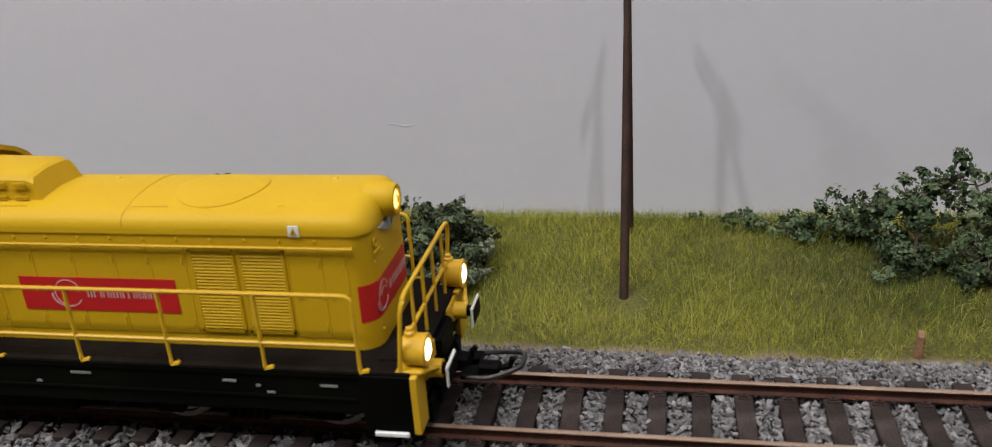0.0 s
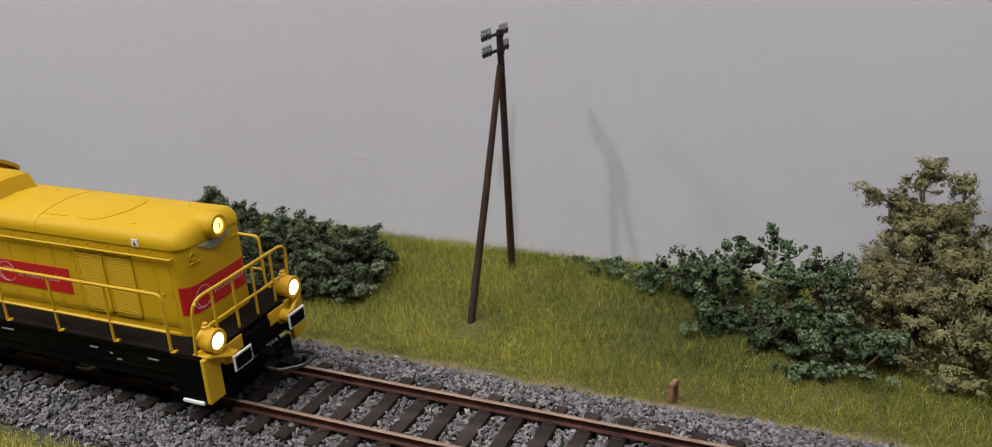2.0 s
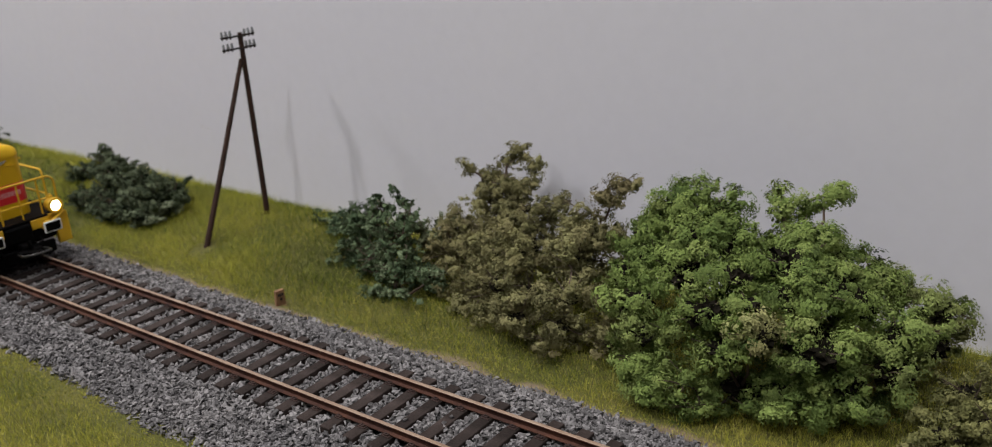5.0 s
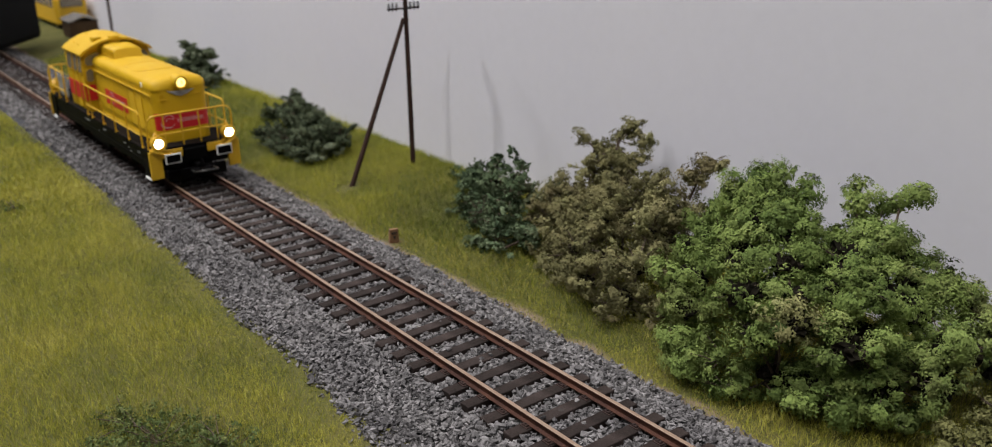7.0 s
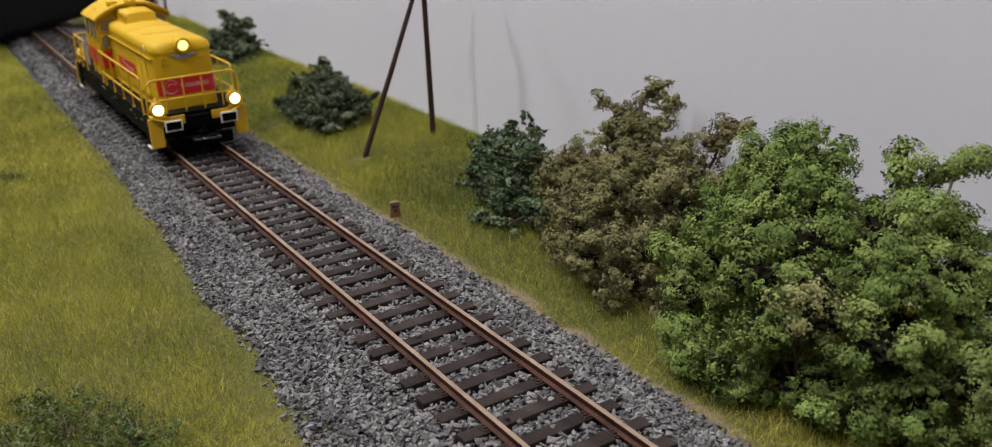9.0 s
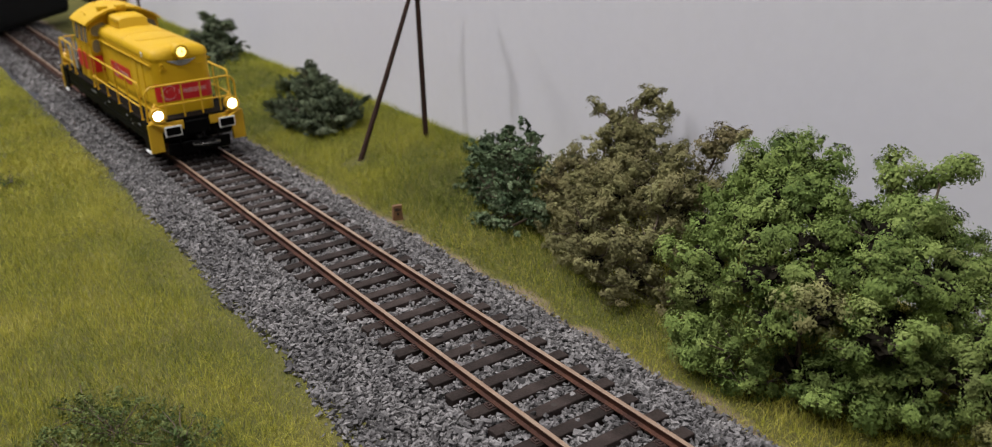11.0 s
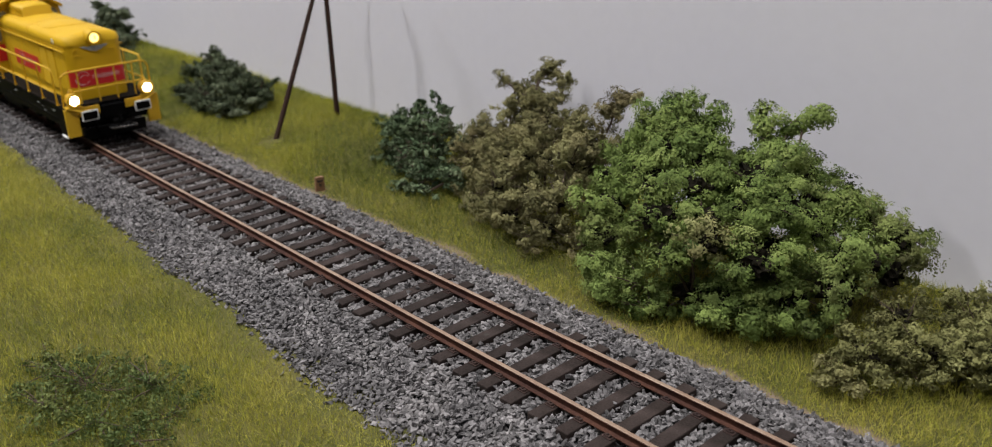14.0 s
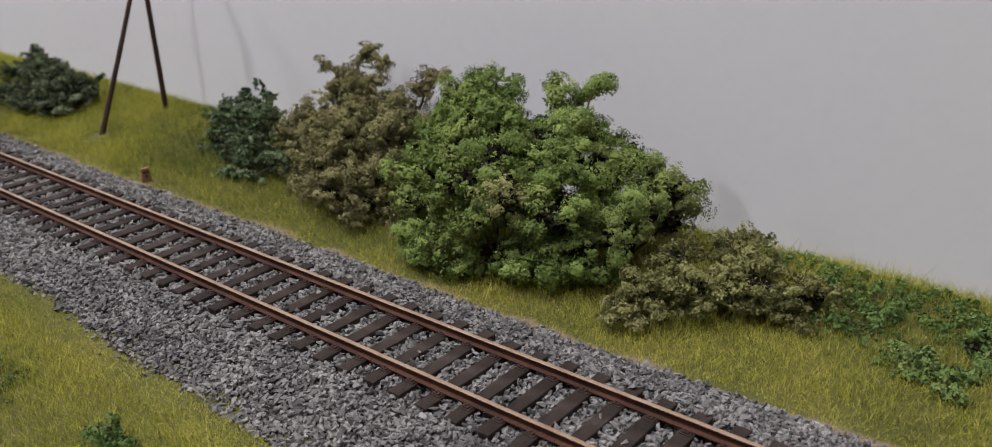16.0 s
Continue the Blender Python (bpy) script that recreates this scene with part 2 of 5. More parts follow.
def thing(name, place, label, category, group="", kind="", turn=0.0):
    ob = new(name)
    ob.empty_display_size = 0.01
    ob.matrix_basis = pose(place[0] * MM, place[1] * MM, place[2] * MM, 0, 0, turn)
    return tagged(ob, label, category, group, kind)


def add_box(bm, x0, x1, y0, y1, z0, z1, bevel=0.0, seg=1):
    made = bmesh.ops.create_cube(bm, size=1)["verts"]
    for v in made:
        v.co = Vector(((x0 + x1) / 2 + v.co.x * (x1 - x0), (y0 + y1) / 2 + v.co.y * (y1 - y0), (z0 + z1) / 2 + v.co.z * (z1 - z0)))
    if bevel:
        edges = list({e for v in made for e in v.link_edges})
        bmesh.ops.bevel(bm, geom=edges, offset=bevel, segments=seg, affect="EDGES", profile=0.5)
    return bm


def box(*a, **k):
    return add_box(bmesh.new(), *a, **k)


def side_box(s, x0, x1, y0, y1, z0, z1, **k):
    """A box on one side of a vehicle: y0 to y1 outwards from its middle, s the side."""
    return box(x0, x1, min(s * y0, s * y1), max(s * y0, s * y1), z0, z1, **k)


def add_rings(bm, rings, close_ends=True):
    """Skins a row of closed rings of equal count."""
    rows = [[bm.verts.new(p) for p in ring] for ring in rings]
    n = len(rows[0])
    for a, b in zip(rows, rows[1:]):
        for i in range(n):
            bm.faces.new((a[i], a[(i + 1) % n], b[(i + 1) % n], b[i]))
    if close_ends:
        bm.faces.new(rows[0][::-1])
        bm.faces.new(rows[-1])
    return bm


def add_turned(bm, base, axis, profile, seg=16, close_ends=True):
    """A turned body: profile is (distance along the axis, radius)."""
    base, axis = Vector(base), Vector(axis).normalized()
    u = axis.orthogonal().normalized()
    w = axis.cross(u)
    return add_rings(bm, [[base + axis * d + (u * math.cos(a) + w * math.sin(a)) * r for a in (2 * math.pi * i / seg for i in range(seg))]
                          for d, r in profile], close_ends)


def add_tube(bm, points, radius, seg=8):
    """A round bar along a row of points; radius may be one number or one for each point."""
    pts = [Vector(p) for p in points]
    radii = radius if isinstance(radius, (list, tuple)) else [radius] * len(pts)
    rings, u = [], None
    for i, p in enumerate(pts):
        t = (pts[min(i + 1, len(pts) - 1)] - pts[max(i - 1, 0)]).normalized()
        u = t.orthogonal().normalized() if u is None else (u - t * u.dot(t)).normalized()
        w = t.cross(u)
        rings.append([p + (u * math.cos(a) + w * math.sin(a)) * radii[i] for a in (2 * math.pi * k / seg for k in range(seg))])
    return add_rings(bm, rings)


def rounded_path(points, r, steps=4):
    """The row of points with its corners rounded."""
    pts = [Vector(p) for p in points]
    out = [pts[0]]
    for a, b, c in zip(pts, pts[1:], pts[2:]):
        p, q = b + (a - b).normalized() * r, b + (c - b).normalized() * r
        out += [p.lerp(b, k / steps).lerp(b.lerp(q, k / steps), k / steps) for k in range(steps + 1)]
    return out + [pts[-1]]


def add_slab(bm, outline, lift, thick):
    """A flat plate: outline of points, pushed out by thick along lift."""
    lift = Vector(lift).normalized() * thick
    return add_rings(bm, [[Vector(p) for p in outline], [Vector(p) + lift for p in outline]])


def ring_plate(bm, centre, u, v, outer, inner, start=0, end=360, lift=(0, -1, 0), thick=0.08, n=28):
    centre, u, v = Vector(centre), Vector(u), Vector(v)
    steps = [radians(start + (end - start) * i / n) for i in range(n + 1)]
    push = Vector(lift).normalized() * thick
    for a, b in zip(steps, steps[1:]):
        corner = [centre + u * math.cos(t) * r + v * math.sin(t) * r for t, r in ((a, inner), (a, outer), (b, outer), (b, inner))]
        add_rings(bm, [corner, [c + push for c in corner]])
    return bm


def from_arrays(name, verts, faces_flat, loop_counts, material, parent=None, tone=None, dry=None):
    me = bpy.data.meshes.new(name)
    verts = np.asarray(verts, np.float32)
    me.vertices.add(len(verts))
    me.vertices.foreach_set("co", (verts * MM).ravel())
    me.loops.add(len(faces_flat))
    me.loops.foreach_set("vertex_index", np.asarray(faces_flat, np.int32))
    starts = np.concatenate(([0], np.cumsum(loop_counts)[:-1])).astype(np.int32)
    me.polygons.add(len(loop_counts))
    me.polygons.foreach_set("loop_start", starts)
    for key, values in (("tone", tone), ("dry", dry)):
        if values is not None:
            me.attributes.new(key, "FLOAT", "POINT").data.foreach_set("value", np.asarray(values, np.float32))
    me.update(calc_edges=True)
    me.materials.append(material)
    ob = new(name, me)
    ob.parent = parent
    return ob


def waves(x, y, seed=0):
    """Smooth noise from a few sines, about -1 to 1; x and y in millimetres."""
    rng = np.random.RandomState(seed)
    total = 0
    for k in range(7):
        a, f, p = rng.uniform(0, 6.283), rng.uniform(0.02, 0.16), rng.uniform(0, 6.283)
        total = total + np.sin((x * np.cos(a) + y * np.sin(a)) * f + p) / (1 + 8 * f)
    return total / 2.2


# ---- ground, wall and room ----
def edges(x):
    """Where the ballast ends, on the near and on the far side."""
    near = np.interp(x, [-300, -100, 0, 50, 100, 180, 240], [-24.5, -27.0, -28.6, -29.8, -31.8, -35.0, -37.8])
    far = np.interp(x, [0, 150, 250, 310], [27.6, 27.8, 28.6, 30.5])
    return near + 1.5 * waves(x * 1.4, 0 * x, 8), far + 1.0 * waves(x * 1.3, 0 * x + 40, 9)


def height(x, y):
    """The ground's height: a low bed under the track, a shallow ditch beyond it, a grass bank, falling off behind the far crest."""
    z = np.interp(y, [14, 19, 24, 28, 32, 37, 42, 48, 54, 60, 66, 72, 78, 83, 88, 93, 98, 106],
                  [-4.7, -5.0, -6.0, -7.1, -7.9, -7.9, -7.2, -6.2, -5.4, -4.8, -4.2, -3.5, -2.8, -2.5, -2.8, -3.8, -5.6, -9.6])
    return z + 0.45 * waves(x, y, 3) * (np.clip((np.abs(y + 5) - 31) / 10, 0, 1))


def build_ground():
    xs = np.concatenate((np.arange(-900, -460, 20), np.arange(-460, 420, 4), np.arange(420, 701, 20)))
    ys = np.concatenate((np.arange(-420, -140, 20), np.arange(-140, 104, 3.0), [105.4]))
    gx, gy = np.meshgrid(xs, ys, indexing="ij")
    v = np.stack([gx, gy, height(gx, gy)], -1).reshape(-1, 3)
    n, m = len(xs), len(ys)
    i, j = np.meshgrid(np.arange(n - 1), np.arange(m - 1), indexing="ij")
    a = (i * m + j).ravel()
    f = np.stack([a, a + m, a + m + 1, a + 1], 1)
    ob = from_arrays("ground", v, f.ravel(), np.full(len(f), 4), M["ground"])
    for p in ob.data.polygons:
        p.use_smooth = True
    tagged(ob, "olive and sandy scenery ground of the model railway", "ground", kind="structure")
    table = part("baseboard", box(-900, 700, -420, 105, -60, -12, bevel=2), M["shed"])
    tagged(table, "brown wooden baseboard under the model scenery", "baseboard", kind="structure")


build_ground()


# all but wall_north is unseen, added to close the space and set the bounce
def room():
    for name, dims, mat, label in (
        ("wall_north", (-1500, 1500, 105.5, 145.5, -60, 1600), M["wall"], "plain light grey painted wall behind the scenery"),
        ("wall_south", (-1500, 1500, -1440, -1400, -60, 1600), M["plaster"], "plain dark grey room wall, unseen and added"),
        ("wall_west", (-1540, -1500, -1400, 105.5, -60, 1600), M["plaster"], "plain dark grey room wall, unseen and added"),
        ("wall_east", (1500, 1540, -1400, 105.5, -60, 1600), M["plaster"], "plain dark grey room wall, unseen and added"),
        ("ceiling", (-1500, 1500, -1400, 105.5, 1600, 1640), M["plaster"], "plain dark grey ceiling, unseen and added"),
        ("floor", (-1500, 1500, -1400, 105.5, -100, -60), M["carpet"], "plain dark grey floor, unseen and added"),
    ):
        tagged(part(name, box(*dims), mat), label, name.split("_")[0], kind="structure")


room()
for x, z, w in ((-37.3, 18.6, 4.6), (-41.6, 19.1, 2.2), ):
    bm = add_tube(bmesh.new(), [(x - w / 2, 105.5, z + 0.12), (x, 105.5, z - 0.1), (x + w / 2, 105.5, z + 0.05)], [0.06, 0.16, 0.05], 6)
    part("scuff_mark", bm, M["scuff"], bpy.data.objects["wall_north"])


# ---- track ----
PITCH, PHASE, WEST, EAST = 7.55, 208.3, -410.0, 520.0


def build_track():
    track = thing("railway_track", (0, 0, 0), "single straight railway track with rusty rails on dark sleepers", "track")
    half = [(0.00, 0.0), (0.40, 0.0), (0.50, -0.10), (0.50, -0.42), (0.17, -0.62), (0.16, -1.62), (0.95, -1.86), (0.95, -2.06)]
    outline = half + [(-a, b) for a, b in half[::-1][:-1]]
    for y in (-8.75, 8.75):
        bm = bmesh.new()
        steps = np.linspace(WEST, EAST, 40)
        add_rings(bm, [[Vector((x, y + a, z)) for a, z in outline] for x in steps])
        for f in bm.faces:
            c = f.calc_center_median()
            if c.z > -0.08:
                f.material_index = 1
        part("rail", bm, [M["rail_side"], M["rail_top"]], track, "rusty rail with a worn bright head")
    # one sleeper and one pair of fastenings, then shared along the track
    bm = box(-1.62, 1.62, -15.1, 15.1, -4.6, -2.28, bevel=0.14)
    plain = part("sleeper", bm, M["sleeper"], track)
    bm = bmesh.new()
    for s in (-1, 1):
        add_box(bm, -1.15, 1.15, 8.75 * s - 2.1, 8.75 * s + 2.1, -2.3, -2.02, bevel=0.06)
        for k in (-1, 1):
            add_box(bm, -0.75, 0.75, 8.75 * s + k * 1.45 - 0.42, 8.75 * s + k * 1.45 + 0.42, -2.05, -1.62, bevel=0.1)
            add_turned(bm, (0.0, 8.75 * s + k * 1.5, -1.65), (0, 0, 1), [(0, 0.26), (0.3, 0.24)], 6)
    fast = part("rail_fastening", bm, M["chair"], plain)
    bm = box(-1.62, 1.62, -15.1, 15.1, -4.6, -2.28, bevel=0.14)
    holed = part("sleeper", bm, M["sleeper"], track)
    # no hole is cut: a disc on the top carries its shade as colour
    hole = part("bolt_hole_disc", add_turned(bmesh.new(), (0, 0, -2.5), (0, 0, 1), [(0, 0.62), (0.235, 0.62)], 14), M["marker_ink"], holed, "dark disc painted for the shade of a bolt hole")
    shared("rail_fastening", fast.data, holed, Matrix())
    rng = random.Random(4)
    first, last = math.ceil((WEST - PHASE) / PITCH), math.floor((EAST - PHASE) / PITCH)
    for i in range(first, last + 1):
        m = pose((PHASE + i * PITCH + rng.uniform(-0.12, 0.12)) * MM, rng.uniform(-0.3, 0.3) * MM, rng.uniform(-0.06, 0.04) * MM, 0, 0, rng.uniform(-0.6, 0.6))
        if i in (0, 11):
            if i == 0:
                holed.matrix_basis = m
            else:
                ob = shared("sleeper", holed.data, track, m)
                shared("bolt_hole_disc", hole.data, ob, Matrix())
                shared("rail_fastening", fast.data, ob, Matrix())
        elif i == first:
            plain.matrix_basis = m
        else:
            ob = shared("sleeper", plain.data, track, m)
            shared("rail_fastening", fast.data, ob, Matrix())
    return track


build_track()


def build_ballast():
    """Loose angular stones between and beside the sleepers."""
    rng = np.random.RandomState(11)
    spots = []
    for x0, x1, density, small, large in ((-40, 340, 3.2, 0.44, 0.95), (340, 420, 1.6, 0.6, 1.0), (-180, -40, 1.6, 0.6, 1.0), (-430, -180, 0.85, 0.8, 1.3)):
        n = int((x1 - x0) * 73 * density)
        x, y = rng.uniform(x0, x1, n), rng.uniform(-41, 32, n)
        edge_near, edge_far = edges(x)
        slack = rng.uniform(0, 1, n) ** 3 * 3.0 + 0.8 * waves(x * 7, 0 * x, 14)
        keep = (y > edge_near - slack) & (y < edge_far + slack)
        s = rng.uniform(small, large, n) * np.where(rng.uniform(0, 1, n) < 0.12, 1.25, 1.0)
        off = np.abs((x - PHASE + PITCH / 2) % PITCH - PITCH / 2)
        on_sleeper = (off < 1.62 + 0.35 * s) & (np.abs(y) < 15.1 + 0.3 * s)
        on_rail = np.abs(np.abs(y) - 8.75) < 1.0 + 0.3 * s
        keep &= ~on_sleeper | (rng.uniform(0, 1, n) < 0.006)
        keep &= ~on_rail | (rng.uniform(0, 1, n) < 0.45)
        bed = np.interp(y, [-40, -34, -19, -15, 15, 18.5, 24, 28, 32], [-4.6, -4.1, -3.25, -3.15, -3.15, -3.5, -5.2, -6.6, -7.8])
        z = bed + rng.uniform(-1.0, 0.45, n) - np.where(on_rail, 0.3, 0) + np.where(on_sleeper, 0.9, 0)
        spots.append(np.stack([x, y, z, s], 1)[keep])
    p = np.concatenate(spots)
    n = len(p)
    # chips: an uneven three-sided top and bottom, lying nearly flat
    turn = np.radians([0, 120, 240, 60, 180, 300]) + rng.normal(0, 0.34, (n, 6)) + rng.uniform(0, 6.283, (n, 1))
    out = rng.uniform(0.55, 0.95, (n, 6))
    shape = np.stack([np.cos(turn) * out, np.sin(turn) * out, np.where(np.arange(6) < 3, 0.24, -0.24) * rng.uniform(0.5, 1.7, (n, 1)) + rng.normal(0, 0.09, (n, 6))], -1)
    shape[:, :, 0] *= rng.uniform(0.9, 1.9, (n, 1))
    shape[:, :, 1] *= rng.uniform(0.7, 1.1, (n, 1))
    shape *= p[:, None, 3:4] * 0.98
    q = np.stack([np.ones(n), rng.normal(0, 0.46, n), rng.normal(0, 0.46, n), np.tan(rng.uniform(-1.5, 1.5, n))], 1)
    q /= np.linalg.norm(q, axis=1)[:, None]
    w, a, b, c = q.T
    rot = np.stack([1 - 2 * (b * b + c * c), 2 * (a * b - c * w), 2 * (a * c + b * w), 2 * (a * b + c * w), 1 - 2 * (a * a + c * c), 2 * (b * c - a * w),
                    2 * (a * c - b * w), 2 * (b * c + a * w), 1 - 2 * (a * a + b * b)], 1).reshape(n, 3, 3)
    v = np.einsum("nij,nkj->nki", rot, shape) + p[:, None, :3]
    tri = np.array([(0, 1, 2), (5, 4, 3), (0, 3, 1), (1, 3, 4), (1, 4, 2), (2, 4, 5), (2, 5, 0), (0, 5, 3)])
    f = (tri[None] + 6 * np.arange(n)[:, None, None]).reshape(-1)
    ob = from_arrays("ballast_stones", v.reshape(-1, 3), f, np.full(n * 8, 3), M["stone"])
    ob.data.shade_flat()
    tagged(ob, "loose grey crushed ballast stones along the track", "ballast", kind="stuff")


build_ballast()


# ---- grass ----
def build_grass():
    rng = np.random.RandomState(21)
    beds = []
    for x0, x1, y0, y1, density, width in ((-70, 420, 26, 98, 6.4, 0.088), (-395, -70, 26, 98, 3.0, 0.17), (-10, 300, -118, -31, 6.4, 0.088), (-430, -10, -95, -29, 3.2, 0.19),
                                           (300, 420, -90, -34, 0.8, 0.25)):
        n = int((x1 - x0) * (y1 - y0) * density)
        x, y = rng.uniform(x0, x1, n), rng.uniform(y0, y1, n)
        edge_near, edge_far = edges(x)
        edge_near, edge_far = edge_near + 0.8 * waves(x * 6, 0 * x, 12) + rng.normal(0, 0.7, n), edge_far + 0.8 + 0.8 * waves(x * 6, 0 * x, 13) + rng.normal(0, 0.7, n)
        fade = np.where(y > 0, (y - edge_far + 0.6) / 3.2, (edge_near - y + 1.2) / 4.0)
        keep = (rng.uniform(0, 1, n) < np.clip(fade, 0, 1) ** 0.7) & ~((np.hypot((x - 85.6) / 3.4, (y - 32.8) / 4.4) < 1))
        bare = np.hypot((x - 28.0) / 4.0, (y - 47.5) / 5.5) < 1
        keep &= ~bare | (rng.uniform(0, 1, n) < 0.4)
        keep &= np.hypot(x - 26.9, y - 50.0) > 1.9
        tall = np.clip(fade / 3, 0.45, 1) * np.where(bare, 0.4, 1.0)
        beds.append(np.stack([x, y, np.full(n, width), tall], 1)[keep])
    p = np.concatenate(beds)
    n = len(p)
    x, y, width, tall = p.T
    z = height(x, y) - 0.15
    tuft = waves(x * 2.1, y * 2.1, 5)
    length = rng.gamma(9, 1 / 9, n) * (2.75 + 0.65 * tuft) * tall * np.where(y < 0, 0.9, 1.0)
    turn, lean = rng.uniform(0, 6.283, n), np.clip(rng.normal(0.55, 0.3, n), 0, 1.25)
    lean_dir = rng.uniform(0, 6.283, n)
    dx, dy = np.cos(lean_dir) * np.sin(lean), np.sin(lean_dir) * np.sin(lean)
    rise = np.cos(lean)
    side = np.stack([-np.sin(turn), np.cos(turn), np.zeros(n)], 1) * width[:, None] * 0.5
    base = np.stack([x, y, z], 1)
    mid = base + np.stack([dx * 0.4, dy * 0.4, rise * 0.58], 1) * length[:, None]
    tip = base + np.stack([dx * 1.15, dy * 1.15, rise * 0.97], 1) * length[:, None]
    mid = base + (mid - base) * 0.75
    v = np.stack([base, mid + side, tip, mid - side], 1)
    # far grass gets paler towards +x: partly drier, partly stronger light put into tone
    tone = np.where(y > 0, 0.40 + 0.10 * np.clip((x - 60) / 70, 0, 1), 0.51) + 0.17 * tuft + 0.10 * waves(x * 0.8, y * 0.8, 7) + rng.normal(0, 0.20, n) + 0.09 * (y < 0)
    # darker, greener patches, some of weeds, some round the bushes' feet
    for cx, cy, rx, ry, much in ((174, -72, 32, 20, 0.42), (82, 62, 36, 26, 0.28), (125, 54, 48, 18, 0.22), (175, 42, 40, 9, 0.1), (326, 72, 30, 22, 0.28), (-40, 62, 60, 16, 0.12), (20, -75, 40, 22, 0.12), (224, -58, 9, 7, 0.3)):
        tone = tone - much * np.clip(1.6 - 1.6 * np.hypot((x - cx) / rx, (y - cy) / ry) + 0.5 * tuft, 0, 1)
    tone = np.where(rng.uniform(0, 1, n) < np.where((y > 0) & (x > 90), 0.09, 0.035), rng.uniform(0.8, 1.0, n), np.clip(tone, 0.02, 0.82))
    k = 4 * np.arange(n)[:, None]
    faces = np.concatenate([k + [0, 1, 3], k + [3, 1, 2]], 1).ravel()
    counts = np.full(2 * n, 3)
    ob = from_arrays("grass", v.reshape(-1, 3), faces, counts, M["grass"], tone=np.repeat(tone, 4))
    tagged(ob, "yellow-green static grass on both sides of the track", "grass", kind="stuff")


build_grass()


# ---- bushes ----
def unit(v):
    return v / (np.linalg.norm(v, axis=-1, keepdims=True) + 1e-9)


def bush(name, clumps, leaf, leaf_size, count, label, seed, group="bushes along the wall", bits=3.0, stray=0.12, cover=2.2, flat=0.75, reach=1.2,
         core=0.45, middle=0.45, spread=0.24, ragged=0.5, dry=0.0, lumps=9, fine=True, hollow=0.3, flutter=0.4, bulge=0.18, puff=0.0):
    """A bush of flocked twigs: stems from the foot to every clump, small sprigs over the clumps' skins, and leaves that lie on the sprigs' outsides.
    clumps: x, y, z, the three half sizes, in millimetres, a shift of tone, and how dry it is."""
    rng = np.random.RandomState(seed)
    c = np.array([k[:6] for k in clumps], float)
    shift = np.array([k[6] if len(k) > 6 else 0.0 for k in clumps])
    shift = shift + rng.normal(0, 0.06, len(shift))
    withered = np.array([k[7] if len(k) > 7 else dry for k in clumps])
    c[:, 3:] = np.maximum(c[:, 3:] - 0.6 * bits, 0.9)
    foot = np.array([np.average(c[:, 0]), np.average(c[:, 1]), 0])
    foot[2] = float(height(foot[0], foot[1])) - 0.2
    ob = thing(name, foot, label, "bush", group)
    # stems from the foot to the clumps
    bm = bmesh.new()
    hub = []
    for k, (x, y, z, rx, ry, rz) in enumerate(c):
        goal = np.array([x, y, z])
        lower = [o for o in c if o[2] < z - 2.5 and np.hypot(o[0] - x, o[1] - y) < 16]
        if lower:
            o = min(lower, key=lambda q: np.linalg.norm(q[:3] - goal))
            root = o[:3] + rng.uniform(-1, 1, 3)
        else:
            root = foot + np.array([(x - foot[0]) * 0.6 + rng.uniform(-2, 2), (y - foot[1]) * 0.6 + rng.uniform(-2, 2), 0])
            root[2] = float(height(root[0], root[1])) - 0.3
        bend = (root + goal) / 2 + rng.uniform(-1.2, 1.2, 3)
        hub.append((bend, goal))
        add_tube(bm, [root - foot, bend - foot, goal - foot], [0.45, 0.34, 0.22], 5)
    # sprigs over the clumps' skins, some along the stems that carry them
    area = (c[:, 3] * c[:, 4] + c[:, 4] * c[:, 5] + c[:, 3] * c[:, 5])
    n = max(12, int(area.sum() * cover / bits**2))
    which = np.concatenate([rng.choice(len(c), size=n, p=area / area.sum()), np.repeat(np.arange(len(c)), 5)])
    n = len(which)
    way = unit(rng.normal(size=(n, 3)) + [0, 0, 0.25])
    # hollows and bulges about a centimetre across; no sprigs in the deepest hollows
    swell = np.zeros(n)
    skin = c[which, :3] + way * c[which, 3:]
    for _ in range(6):
        g = unit(rng.normal(size=3)) * rng.uniform(0.35, 0.95) * 2.6 / bits
        swell += np.sin(skin @ g + rng.uniform(0, 6.283)) / 2.4
    keep = swell > -1 + 1.4 * hollow + rng.normal(0, 0.15, n)
    which, way, swell = which[keep], way[keep], swell[keep]
    n = len(which)
    depth = bulge * swell + 1.0 - np.abs(rng.normal(0, spread, n)) + np.where(rng.uniform(0, 1, n) < stray, rng.uniform(0.05, 0.35, n), 0)
    heart = c[which, :3] + way * c[which, 3:] * depth[:, None]
    size = rng.gamma(4.5, 1 / 4.5, n).clip(0.35, 1.9) * bits * 0.8
    bends, goals = np.array([h[0] for h in hub]), np.array([h[1] for h in hub])
    along = (rng.uniform(0, 1, n) < 0.10)[:, None]
    heart = np.where(along, bends[which] + (goals[which] - bends[which]) * rng.uniform(0.3, 1, n)[:, None] + rng.normal(0, 0.5 * bits, (n, 3)) * [1, 1, 0.6], heart)
    axis = unit(way * [1, 1, 0.6] + rng.normal(0, 0.45, (n, 3)) + [0, 0, 0.3])
    across = unit(np.cross(axis, [0, 0, 1.0]) + 1e-4)
    top = np.cross(across, axis)
    top *= np.sign(top[:, 2:3] + 1e-9)
    for k in rng.permutation(n)[:min(n, 12 * len(c))]:
        bend, goal = hub[which[k]]
        start = bend + (goal - bend) * rng.uniform(0.5, 1.1)
